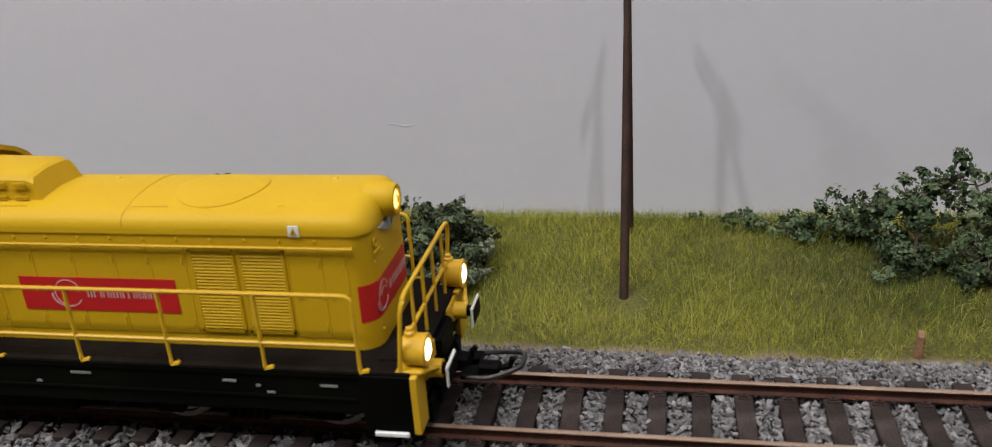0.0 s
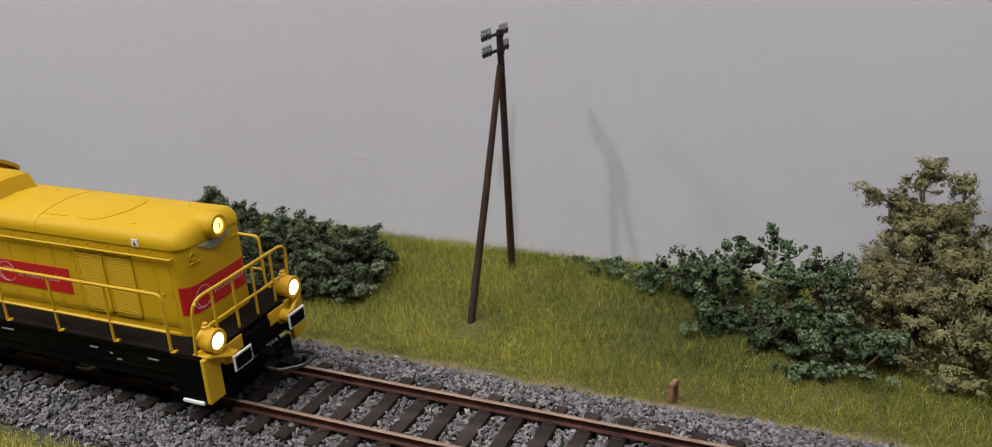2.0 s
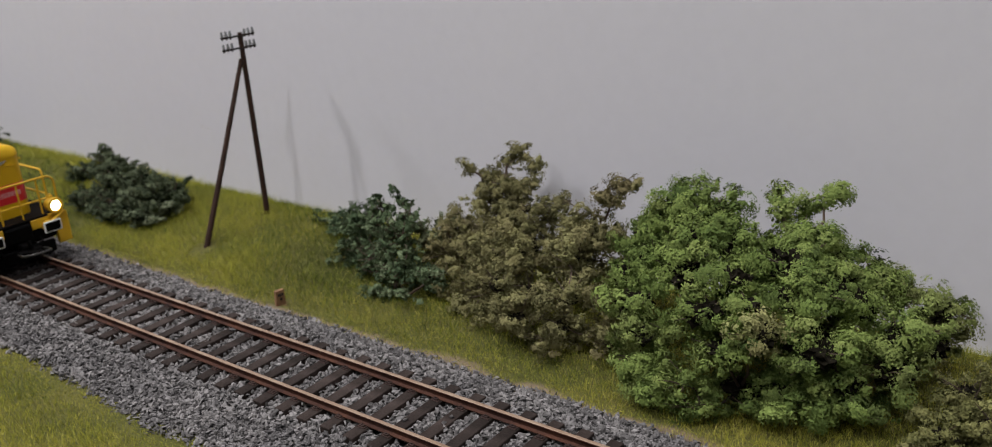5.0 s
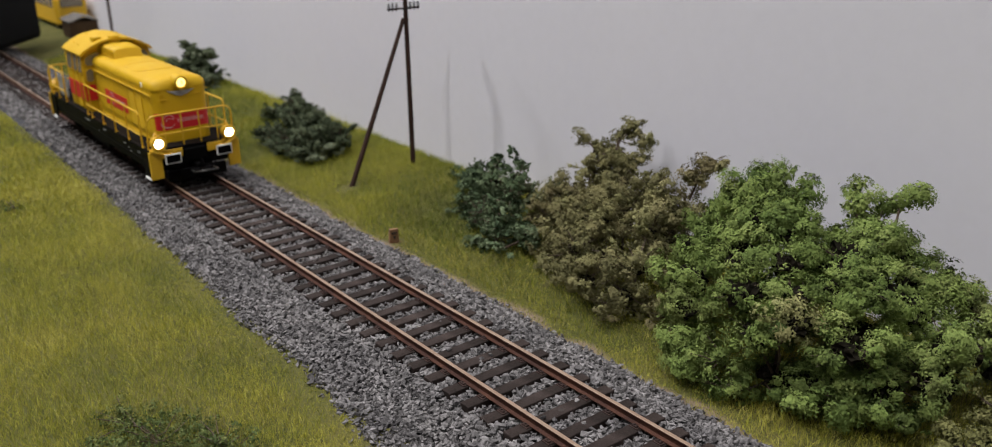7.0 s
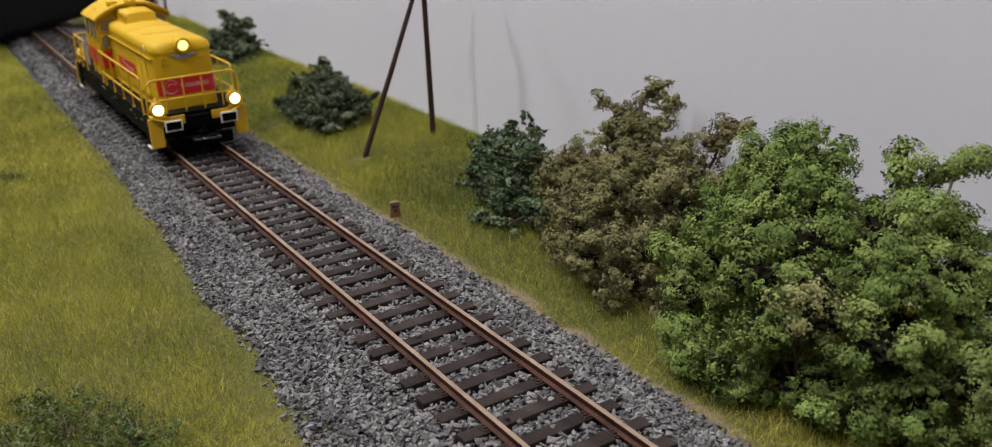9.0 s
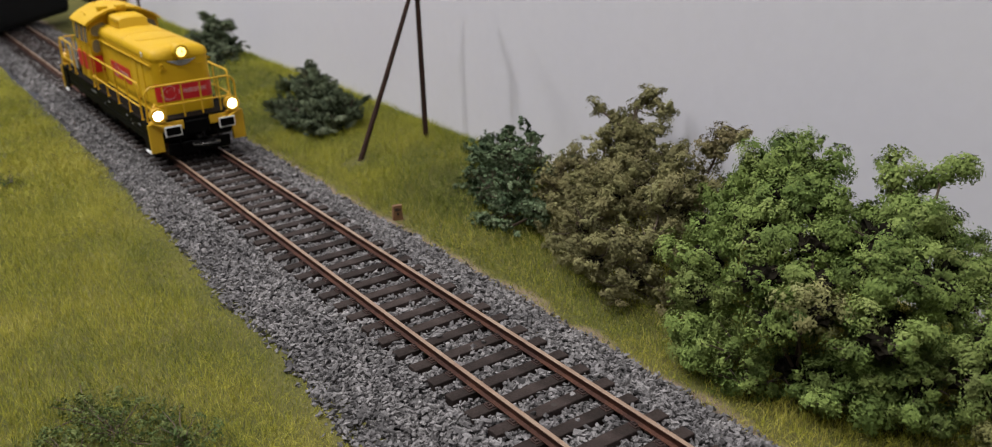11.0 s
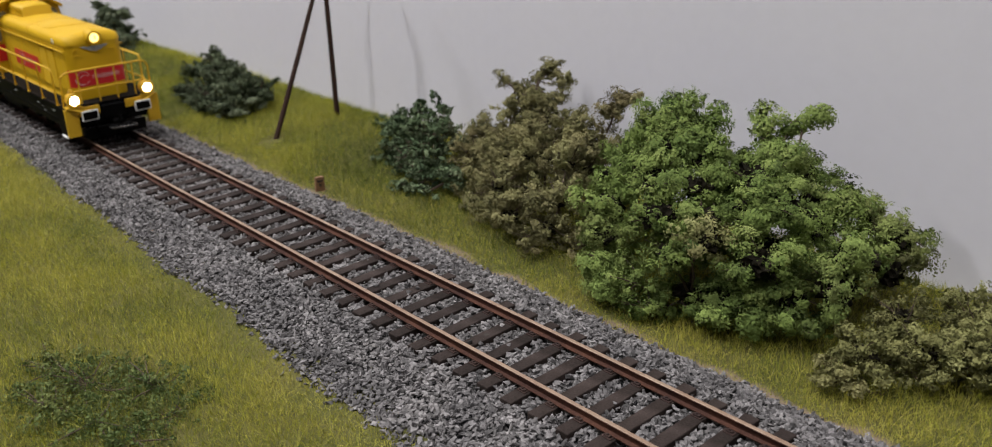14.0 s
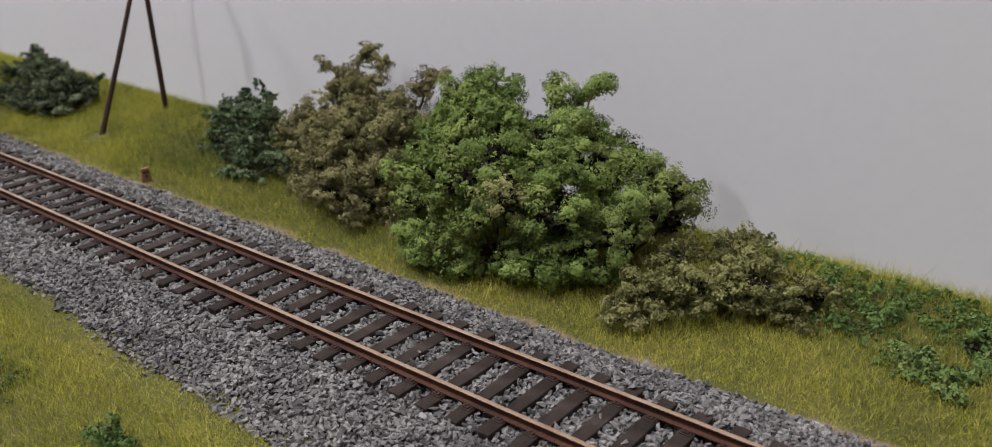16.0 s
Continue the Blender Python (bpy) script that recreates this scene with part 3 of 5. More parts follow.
        end = heart[k] + axis[k] * size[k] * reach * 0.7
        add_tube(bm, [start - foot, (start + end) / 2 + rng.uniform(-0.7, 0.7, 3) - foot, end - foot], [0.2, 0.15, 0.07], 4)
    part("branchwork", bm, M["stem"], ob, "thin brown twigs")
    # a lumpy core in each clump, coloured as dark as the shade inside
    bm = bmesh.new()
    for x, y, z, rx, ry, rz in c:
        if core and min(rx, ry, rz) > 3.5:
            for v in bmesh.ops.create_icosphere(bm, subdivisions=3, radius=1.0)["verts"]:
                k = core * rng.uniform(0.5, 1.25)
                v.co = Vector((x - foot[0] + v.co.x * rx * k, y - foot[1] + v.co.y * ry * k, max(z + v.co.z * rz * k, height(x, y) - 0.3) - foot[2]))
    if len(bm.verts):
        part("inner_shade_core", bm, M["inner"], ob, "near-black core for inner twigs, shade put into its colour")
    # every sprig is a handful of lumps; its leaves lie on the lumps, facing outwards
    lump = unit(rng.normal(size=(n, lumps, 3)) + [0.45, 0, 0.3])
    far = rng.uniform(1 - ragged, 1 + 0.5 * ragged, (n, lumps))
    lump_tone = rng.normal(0, 0.05, (n, lumps))
    pick = rng.choice(n, size=count, p=size**2 / (size**2).sum())
    j = rng.randint(0, lumps, count)
    d = unit(lump[pick, j] + rng.normal(0, 0.30, (count, 3)))
    r = far[pick, j] * (1 - np.abs(rng.normal(0, 0.16, count))) * size[pick]
    basis = np.stack([axis[pick] * reach, across[pick], top[pick] * flat], 1)
    spot = heart[pick] + np.einsum("nk,nkj->nj", d * r[:, None], basis)
    facing = np.einsum("nk,nkj->nj", d, np.stack([axis[pick], across[pick], top[pick]], 1))
    loose = rng.uniform(0, 1, count) < 0.10
    spot = np.where(loose[:, None], c[which[pick], :3] + way[pick] * c[which[pick], 3:] * rng.uniform(0.3, 0.8, count)[:, None] + rng.normal(0, 0.3 * bits, (count, 3)), spot)
    low = height(spot[:, 0], spot[:, 1]) + 0.4
    spot[:, 2] = np.where(spot[:, 2] < low, low + rng.uniform(0, 1.6, count), spot[:, 2])
    spot[:, 1] = np.minimum(spot[:, 1], 104.3)
    normal = unit(facing + puff * way[pick] + rng.normal(0, flutter, (count, 3)))
    u = unit(np.cross(normal, rng.normal(size=(count, 3))))
    w = np.cross(normal, u)
    s = (leaf_size * rng.uniform(0.6, 1.3, count))[:, None]
    tone = np.clip(middle + shift[which[pick]] + rng.normal(0, 0.13, n)[pick] + lump_tone[pick, j] + rng.normal(0, 0.06, count), 0, 1)
    parched = np.clip(withered[which] + rng.normal(0, 0.16, n) * (0.3 + withered[which]), 0, 1)[pick]
    if fine:
        v = np.stack([spot - u * s * 0.5, spot + w * s * 0.42 + u * s * 0.1, spot + u * s * 0.6 - w * s * 0.3], 1) - foot
        from_arrays("foliage", v.reshape(-1, 3), np.arange(3 * count), np.full(count, 3), leaf, ob, tone=np.repeat(tone, 3), dry=np.repeat(parched, 3))
    else:
        v = np.stack([spot - u * s * 0.55, spot + w * s * 0.38 - normal * s * 0.1, spot + u * s * 0.62, spot - w * s * 0.38 - normal * s * 0.1], 1) - foot
        k = 4 * np.arange(count)[:, None]
        f = np.concatenate([k + [0, 1, 2], k + [0, 2, 3]], 1).ravel()
        from_arrays("foliage", v.reshape(-1, 3), f, np.full(2 * count, 3), leaf, ob, tone=np.repeat(tone, 4), dry=np.repeat(parched, 4))
    return ob


bush("low_bush", [(-28, 66, 3, 13, 11, 7), (-18, 64, 3, 11, 10, 6.5), (-42, 66, 2.5, 12, 11, 6.5), (-14, 67, 4, 7, 8, 5.5), (-47, 68, 5.5, 9, 8, 5), (-20, 55, 0, 12, 8, 4.5), (-36, 55, 0, 12, 8, 5), (-13, 57, -1, 9, 8, 4),
                  (-52, 58, 0, 11, 9, 5), (-64, 74, 2, 10, 9, 5.5), (-86, 80, 7.5, 4.5, 4.5, 5), (-78, 78, 3, 11, 9, 6), (-70, 78, 5, 5, 4, 3), (-92, 76, 0, 10, 9, 6), (-11, 60, -2, 6, 8, 3.5, 0.15), (-18, 51, -2.5, 11, 6, 4, 0.1), (-34, 51, -2, 12, 6, 4.5), (-52, 53, -2, 11, 7, 4.5), (-15, 66, 9, 6, 5, 3.5), (-11, 68, 8.5, 3.4, 3, 2.4), (-36, 68, 7.5, 6, 5, 3.5)],
     M["leaf_dark"], 1.0, 60000, "low spreading dark grey-green bush with small leaves", 31, middle=0.46, bits=2.4, stray=0.4, cover=1.7, flat=0.5, reach=1.5, fine=False, lumps=7, hollow=0.45, ragged=0.8, flutter=0.5, core=0.4)
bush("low_bush", [(-205, 78, 3, 22, 13, 9), (-190, 72, 0, 16, 12, 7), (-196, 62, -1, 14, 10, 6), (-215, 66, 0, 16, 10, 7), (-228, 78, 0, 18, 12, 8), (-206, 79, 14, 12, 8, 6), (-215, 78, 18, 7, 6, 4), (-196, 79, 15, 6, 6, 4)], M["leaf_dark"], 1.5, 20000,
     "dark grey-green two-tiered bush far along the wall", 32, middle=0.45, bits=3.6, cover=1.6, flat=0.5, reach=1.3, fine=False, lumps=7)
bush("leafy_bush", [(98, 70, 16, 5, 5, 5), (104, 77, 14.5, 5, 5, 4.5), (84, 72, 7, 6, 6, 5), (92, 72, 8, 8, 8, 7), (78, 78, 2, 11, 8, 5), (62, 83, -1, 12, 7, 3.6), (50, 88, -3, 9, 5, 2.6), (106, 68, 8, 10, 9, 8), (113, 62, 9, 8, 8, 8), (112, 66, 15, 5, 5, 5),
                    (118, 56, 2, 9, 8, 6), (104, 60, 2, 9, 8, 6), (90, 66, 0, 9, 8, 5), (124, 51, -3, 8, 5, 3, 0.22), (116, 53, -3, 9, 6, 4), (104, 58, -2.5, 9, 7, 4), (91, 65, -2.5, 9, 7, 4), (128, 56, 2, 6, 6, 5), (117, 72, 8, 8, 8, 7, -0.05, 0.3), (112, 49, -4.5, 6, 4, 1.8, 0.22)],
     M["leaf_teal"], 1.0, 34000, "dark blue-green bush with distinct small leaves", 33, middle=0.50, bits=2.0, stray=0.5, cover=1.3, flat=0.55, reach=1.5, fine=False, lumps=6, hollow=0.6, ragged=1.0, flutter=0.5, core=0.22, puff=0.3)
bush("tall_bush", [(136, 96, 32, 3, 2, 2.4), (135, 95, 29.5, 4, 3, 2.6), (133, 93, 27, 6, 4, 3.2), (122, 87, 27, 5, 2.4, 1.3), (127, 88, 25, 5, 3.4, 2), (131, 88, 22.5, 6, 5, 3.4), (143, 95, 28, 5, 4, 2.6), (136, 86, 25, 5, 4, 2.6),
                   (133, 91, 23, 7, 5, 4), (140, 90, 22, 6, 5, 4), (128, 84, 18, 8, 7, 4), (144, 85, 17, 8, 6, 5), (134, 87, 19, 8, 7, 4.5), (136, 82, 12, 12, 10, 7.5, -0.08, 0.3), (151, 76, 9, 14, 12, 9), (161, 86, 22, 6.5, 4, 2.4, 0, 0.3), (154, 84, 19, 7.5, 6, 4.5, 0, 0.2),
                   (172, 72, 10, 13, 12, 9, 0.08), (187, 75, 33, 5.6, 4.2, 2.6, 0, 0.5), (182, 74, 29.5, 5.5, 4.4, 3.2, 0, 0.5), (179, 73, 24, 5, 4, 3, 0, 0.4), (181, 70, 18, 10, 9, 6.5, -0.05), (172, 68, 23, 6, 5, 4, 0.05, 0.2),
                   (150, 60, 13, 8, 7, 6.5), (160, 60, 15, 8, 6, 5, 0.05), (177, 60, 16, 8, 7, 6, 0.08), (158, 51, 8, 9, 8, 6), (150, 58, 2, 11, 10, 6, -0.05), (167, 46, 2, 9, 8, 5.5, -0.02), (166, 55, 6, 9, 8, 6, 0.06),
                   (180, 53, 8, 9, 8, 6.5), (180, 50, 1, 9, 8, 5, -0.05), (191, 58, 5, 9, 8, 7, -0.05, 0.3), (127, 68, 6, 9, 9, 8, -0.1, 0.4), (126, 75, 13, 6, 5, 5, -0.05, 0.4),
                   (140, 58, -2, 9, 6, 4.5, 0, 0.3), (160, 51, -2, 10, 8, 5), (178, 48, -3, 9, 8, 4.5), (147, 54, -3, 9, 7, 4, 0, 0.2), (193, 52, -2, 8, 8, 5, 0, 0.3), (194, 66, 12, 7, 7, 9, -0.1, 0.4), (132, 72, 4, 10, 9, 8, -0.08, 0.3), (141, 63, 5, 9, 8, 7, 0, 0.2), (147, 72, 14, 9, 8, 7)],
     M["leaf_olive"], 0.72, 240000, "tall brownish olive bush with open branch tips", 34, bits=2.1, stray=0.42, cover=2.1, flat=0.7, reach=1.3, middle=0.60, dry=0.22, hollow=0.5, ragged=0.9, flutter=0.36, puff=0.3, core=0.34)
# the low clumps' -0.1 tone puts shade under the crown into leaf colour
bush("round_bush", [(211, 71, 32, 11, 10, 6.5), (203, 69, 29, 9, 9, 8), (197, 66, 23, 8, 8, 7), (219, 64, 27, 11, 10, 7), (203, 60, 22, 10, 9, 7), (228, 77, 31, 4, 4, 6), (227, 78, 36, 3.2, 2.8, 3.2, 0.05), (233, 81, 33.5, 4.5, 3.6, 3), (240, 82, 36.8, 4.2, 3, 1.9, 0.05), (237, 80, 35, 3, 2.6, 2.4), (240, 76, 24, 7, 7, 7), (237, 72, 29, 5.5, 5, 5), (236, 65, 24, 12, 10, 9),
                    (213, 54, 21, 11, 9, 8), (203, 47, 13, 9, 9, 8), (226, 54, 23, 8, 7, 6), (243, 60, 21, 11, 10, 8), (223, 42.5, 18, 9, 8, 7), (206, 42, 9, 8, 7, 6, 0.05, 0.25), (207, 43, 1, 8, 7, 5), (236, 44, 15.5, 7, 7, 6, 0.10, 0.7), (234.5, 40.5, 10.5, 3.8, 3.2, 4.2, 0.12, 0.7), (229, 41, 11, 8, 7, 5.5), (248, 47, 13, 9, 8, 6.5),
                    (220, 39, 1, 9, 7, 5), (239, 49.5, 0, 11, 8, 6, -0.1), (231, 46, -1, 9, 7, 5.5, -0.1), (248, 50, -1, 8, 7, 5, -0.1), (252, 53, 4, 9, 8, 6), (226, 55, 10, 12, 11, 9, -0.05), (243, 58, 9, 12, 10, 9, -0.05), (262, 63, 12, 9, 9, 8), (266, 74, 15.5, 7, 7, 6, 0, 0.3), (267, 72, 8, 6, 7, 7, 0, 0.6),
                    (251, 74, 19, 7, 7, 6, 0, 0.2), (256, 82, 14, 6, 6, 6, 0, 0.5), (262, 56, 7, 9, 8, 7, 0, 0.2), (250, 66, 16, 9, 9, 8), (211, 60, 28, 8, 7, 6), (196, 55, 17, 6, 7, 7), (230, 50, 18, 8, 7, 6), (235, 70, 25.5, 6.5, 6, 6), (226, 65, 21, 9, 8, 8), (210, 40, -4, 8, 6, 4), (223, 38, -4.5, 9, 6, 4), (240, 45, -3.5, 9, 7, 3.6), (255, 52, -2, 8, 7, 4.5), (246, 72, 20, 7, 7, 6), (239, 56, 20, 8, 7, 6)],
     M["leaf_green"], 0.70, 390000, "large dense fresh green bush with foamy foliage", 35, bits=2.7, stray=0.3, cover=2.6, flat=0.85, reach=1.25, core=0.62, middle=0.46, dry=0.05, hollow=0.42, ragged=0.8, bulge=0.36, flutter=0.3, puff=0.45, lumps=11)
bush("low_bush", [(283, 54, 2, 9, 9, 6), (295, 60, 3, 9, 9, 6.5), (274, 47, 0, 8, 7, 5), (305, 68, 0, 9, 8, 5, -0.1), (288, 68, 4, 9, 9, 7), (292, 59, -2, 8, 6, 4), (282, 51, -2.2, 8, 6, 4), (303, 63, -3, 8, 7, 4, -0.1), (276, 58, 5, 7, 7, 6), (272, 41, -4, 6, 4.5, 3.4, 0.1, 0.4)],
     M["leaf_tan"], 0.75, 62000, "low tan and olive bush beside the round bush", 36, bits=2.0, middle=0.52, flat=0.65, dry=0.08, stray=0.4, ragged=0.8, hollow=0.42)
bush("weeds", [(322, 66, -3, 10, 9, 3), (336, 76, -3, 10, 8, 3), (316, 72, -2.5, 9, 8, 3.5), (326, 84, -3.5, 10, 8, 3), (308, 82, -3, 10, 8, 3), (296, 88, -4, 10, 7, 3)], M["leaf_weed"], 0.8, 5500,
     "patch of low dark green weeds in the grass", 37, group="weed patches", bits=2.0, middle=0.35, stray=0.4, cover=1.2, fine=False, core=0.0)
bush("weeds", [(329, 57, -4, 6, 5, 3.5), (338, 56, -4, 7, 6, 4), (341, 69, -2, 8, 7, 5), (352, 67, -3, 8, 7, 4)], M["leaf_weed"], 0.9, 12000,
     "small bright green weed clump in the grass", 38, group="weed patches", bits=2.4, middle=0.8)
bush("weeds", [(149, -76, -4, 9, 8, 3), (161, -73, -3.6, 12, 10, 3.6), (173, -63, -3.8, 12, 8, 3.4), (185, -63, -4, 9, 8, 3), (177, -77, -3.6, 12, 9, 3.4), (164, -83, -4, 11, 8, 3), (190, -74, -4, 8, 7, 2.8)], M["leaf_moss"], 0.65, 11000,
     "patch of low dark green weeds in the near grass", 39, group="weed patches", bits=1.7, core=0.0, flat=0.8, stray=0.5, hollow=0.5, middle=0.68)
bush("weeds", [(222, -57, -3.2, 7, 5, 2.8)], M["leaf_weed"], 0.8, 1800, "small green weed tuft in the near grass", 40, group="weed patches", bits=2.0, core=0.0)
bush("weeds", [(-30, -62, -4, 9, 6, 1.8)], M["leaf_moss"], 0.6, 380, "small dark green weed tuft beside the ballast", 41, group="weed patches", bits=1.7, core=0.0, flat=0.8, stray=0.4)


# ---- telegraph pole with its strut ----
def telegraph_pole(place, label, strut=True, seed=1):
    pole = thing("telegraph_pole", place, label, "telegraph pole", "telegraph poles")
    part("post", add_tube(bmesh.new(), [(0, 0, -3), (0, 0.1, 20), (-0.05, 0.2, 45), (-0.1, 0.3, 69.6)], [1.12, 1.06, 0.98, 0.90], 14), M["pole"], pole, smooth=True)
    if strut:
        part("strut", add_tube(bmesh.new(), [(0.1, -32.0, -9.0), (0.1, -15.6, 27), (0.0, -0.9, 60.2)], [1.07, 0.98, 0.8], 14), M["pole"], pole, smooth=True)
        part("strut_bolt", add_turned(bmesh.new(), (1.0, -1.6, 58.8), (1, 0, 0), [(0, 0.3), (0.35, 0.3)], 8), M["iron"], pole)
    for z in (68.3, 63.9):
        arm = part("crossarm", box(-1.75, -1.05, -7.0, 7.0, z - 0.32, z + 0.32, bevel=0.08), M["iron"], pole)
        arm.matrix_basis = pose(0, 0, 0, 0, 0, -6)
        clamp = bmesh.new()
        add_turned(clamp, (-0.1, 0.25, z - 0.45), (0, 0, 1), [(0, 1.1), (0.9, 1.1)], 14)
        part("clamp", clamp, M["iron"], pole)
        for y in (-6.4, -4.7, -3.0, 3.0, 4.7, 6.4):
            bm = add_tube(bmesh.new(), [(-1.4, y, z - 0.55), (-1.4, y, z + 0.9)], 0.16, 6)
            bm = add_turned(bm, (-1.4, y, z - 0.75), (0, 0, 1), [(0, 0.36), (0.4, 0.36)], 8)
            pin = part("pin", bm, M["iron"], arm)
            bell = add_turned(bmesh.new(), (-1.4, y, z + 0.45), (0, 0, 1), [(0, 0.50), (0.3, 0.62), (0.75, 0.60), (0.95, 0.42), (1.15, 0.50), (1.55, 0.50), (1.85, 0.30), (1.95, 0.0001)], 10)
            part("insulator", bell, M["porcelain"], arm, "pale grey bell insulator", smooth=True)
    return pole


telegraph_pole((26.2, 80.1, -2.5), "dark brown wooden telegraph pole braced by a slanting strut")
telegraph_pole((-400, 86, -2.4), "dark brown wooden telegraph pole far down the track", strut=False)


# ---- distance marker ----
def distance_marker():
    ob = thing("distance_marker", (85.0, 33.6, -8.4), "small tan stone distance marker at the ballast's edge", "marker", turn=-12)
    bm = box(-0.75, 0.75, -1.75, 1.75, -0.6, 5.6)
    for v in bm.verts:
        if v.co.z > 4:
            v.co.y *= 0.86
            v.co.x = v.co.x * 0.85 + 0.3
    bmesh.ops.bevel(bm, geom=list(bm.edges), offset=0.22, segments=2, affect="EDGES", profile=0.5)
    part("slab", bm, M["marker"], ob)
    for k, (y0, y1, z0, z1) in enumerate(((-0.95, -0.35, 3.7, 4.6), (-0.2, 0.35, 3.7, 4.6), (0.5, 0.95, 3.75, 4.55), (-0.35, 0.35, 2.3, 3.1))):
        part("ink_bar", box(0.90, 1.04, y0, y1, z0, z1), M["marker_ink"], ob)
    rng = random.Random(3)
    bm = bmesh.new()
    for _ in range(10):
        a = rng.uniform(0, 6.28)
        add_box(bm, 1.6 * math.cos(a) - 0.4, 1.6 * math.cos(a) + 0.4, 2.3 * math.sin(a) - 0.4, 2.3 * math.sin(a) + 0.4, -0.2, 0.5, bevel=0.15)
    part("foot_rubble", bm, M["marker"], ob)


distance_marker()


# ---- the locomotive ----
LOCO_X = -1.0


def hood_ring(x, inset, w, z0, shoulder, top, seg=3):
    """One cross-section of a hood: upright sides, rounded shoulders and a slightly arched roof, drawn in by inset."""
    a = w - inset
    t = top - inset
    r, foot = 3.4, max(z0 + 0.15, min(shoulder, t - 3.6))
    pts = [(-a, z0), (-a, foot)]
    for k in range(1, 5):
        g = radians(90 * k / 5)
        pts.append((-a + r * (1 - math.cos(g)), foot + (t - 0.9 - foot) * math.sin(g)))
    pts += [(-a * 0.45, t - 0.28), (0, t)]
    pts += [(-p, q) for p, q in pts[:-1][::-1]]
    return [Vector((x, p, q)) for p, q in pts]


def lettering(parent, u0, u1, z0, z1, place, normal, seed, material):
    """A row of plain upright bars for a line of print; place(u, z) gives the point on the face."""
    rng = random.Random(seed)
    bm, u = bmesh.new(), u0
    while u < u1:
        w = rng.choice((0.45, 0.6, 0.75)) * (z1 - z0) / 1.6
        if rng.random() > 0.14:
            outline = [place(a, b) for a, b in ((u, z0), (u + w * 0.42, z0), (u + w * 0.42, z1), (u, z1))]
            add_slab(bm, outline, normal, 0.05)
        u += w
    return part("print_bar", bm, material, parent)


def locomotive():
    loco = thing("diesel_locomotive", (LOCO_X, 0, 0), "yellow model diesel locomotive with red bands and lit lamps", "locomotive")
    Y, K = M["yellow"], M["black"]

    # underframe, deck, tank
    frame_part = part("underframe", box(-147, -3.0, -16.6, 16.6, 6.8, 14.6, bevel=0.3), M["frame"], loco, "black steel underframe with small white print")
    part("deck", box(-147.5, -2.6, -17.0, 17.0, 14.6, 15.3, bevel=0.12), M["deck"], loco, "dusty dark walkway deck")
    bm = bmesh.new()
    for y in (-16.75, 16.75):
        add_box(bm, -144, -12, y - 0.18, y + 0.18, 9.6, 10.0)
        add_box(bm, -147, -4, y - 0.2, y + 0.2, 13.9, 14.5)
    part("frame_ledge", bm, M["frame"], frame_part)
    for x0, x1, z in ((-63.0, -59.2, 12.6), (-35.0, -32.6, 12.4), (-29.2, -28.4, 11.7), (-27.4, -26.0, 10.5), (-18.0, -15.0, 12.2), (-70, -69, 10.6), (-90, -82, 12.6)):
        part("print_bar", box(x0, x1, -16.85, -16.72, z - 0.2, z + 0.2), M["grey_print"], frame_part)
    part("fuel_tank", box(-92, -66, -14.5, 14.5, 2.6, 8.4, bevel=0.8, seg=2), K, loco)

    # bogies with wheels
    for cx in (-33.0, -116.0):
        bogie = part("bogie", box(cx - 19, cx + 19, -11.2, 11.2, 3.4, 8.0, bevel=0.5), K, loco, "black two-axle bogie")
        for s in (-1, 1):
            bm = box(cx - 20, cx + 20, s * 13.2 - 0.8, s * 13.2 + 0.8, 4.6, 7.6, bevel=0.4)
            for dx in (-14.5, 14.5):
                add_box(bm, cx + dx - 2.6, cx + dx + 2.6, s * 13.6 - 1.0, s * 13.6 + 1.0, 3.6, 7.8, bevel=0.4)
            for k in range(5):
                add_turned(bm, (cx - 3 + k * 1.5, s * 14.0, 3.4), (0, 0, 1), [(0, 0.7), (3.8, 0.7)], 8)
            part("side_frame", bm, K, bogie)
            for dx in (-14.5, 14.5):
                bm = add_turned(bmesh.new(), (cx + dx, s * 8.0, 6.3), (0, s, 0), [(0, 6.9), (0.5, 6.9), (0.6, 6.3), (2.2, 6.3), (2.2, 5.3), (1.8, 5.1), (1.8, 1.8), (2.6, 1.6), (2.6, 0.0001)], 28)
                part("wheel", bm, M["steel"], bogie, "dark steel wheel", smooth=True)

    # long hood
    W, Z0, SH, TOP, XF, XB, R = 10.5, 15.3, 35.9, 40.4, -9.2, -87.0, 3.6
    bm = bmesh.new()
    outline = []
    for k in range(7):
        g = radians(90 * k / 6)
        outline.append((XF - R + R * math.sin(g), -W + R * (1 - math.cos(g))))
    outline = [(XB, -W)] + outline
    full = outline + [(x, -y) for x, y in outline[::-1]]
    add_rings(bm, [[Vector((x, y, z)) for x, y in full] for z in (Z0, 26.0, SH + 0.3)])
    hood = part("hood", bm, Y, loco, "yellow engine hood with doors and louvres", smooth=True)

    rings = [hood_ring(XB, 0, W + 0.22, SH, SH + 1.3, TOP)] + [hood_ring(x, 0, W + 0.22, SH, SH + 1.3, TOP) for x in (-60, -30, XF - R + 0.2)]
    for k in range(1, 7):
        g = radians(90 * k / 6)
        rings.append(hood_ring(XF - R + 0.2 + R * math.sin(g), 3.3 * (1 - math.cos(g)), W + 0.22, SH, SH + 1.3, TOP))
    roof = part("hood_roof", add_rings(bmesh.new(), rings), Y, loco, "rounded yellow hood roof", smooth=True)

    def on_roof(x, y):
        t = min(1.0, abs(y) / (W * 0.45))
        return TOP - 0.28 * t - (0.62 * max(0, (abs(y) - W * 0.45) / (W * 0.35)) if abs(y) > W * 0.45 else 0)

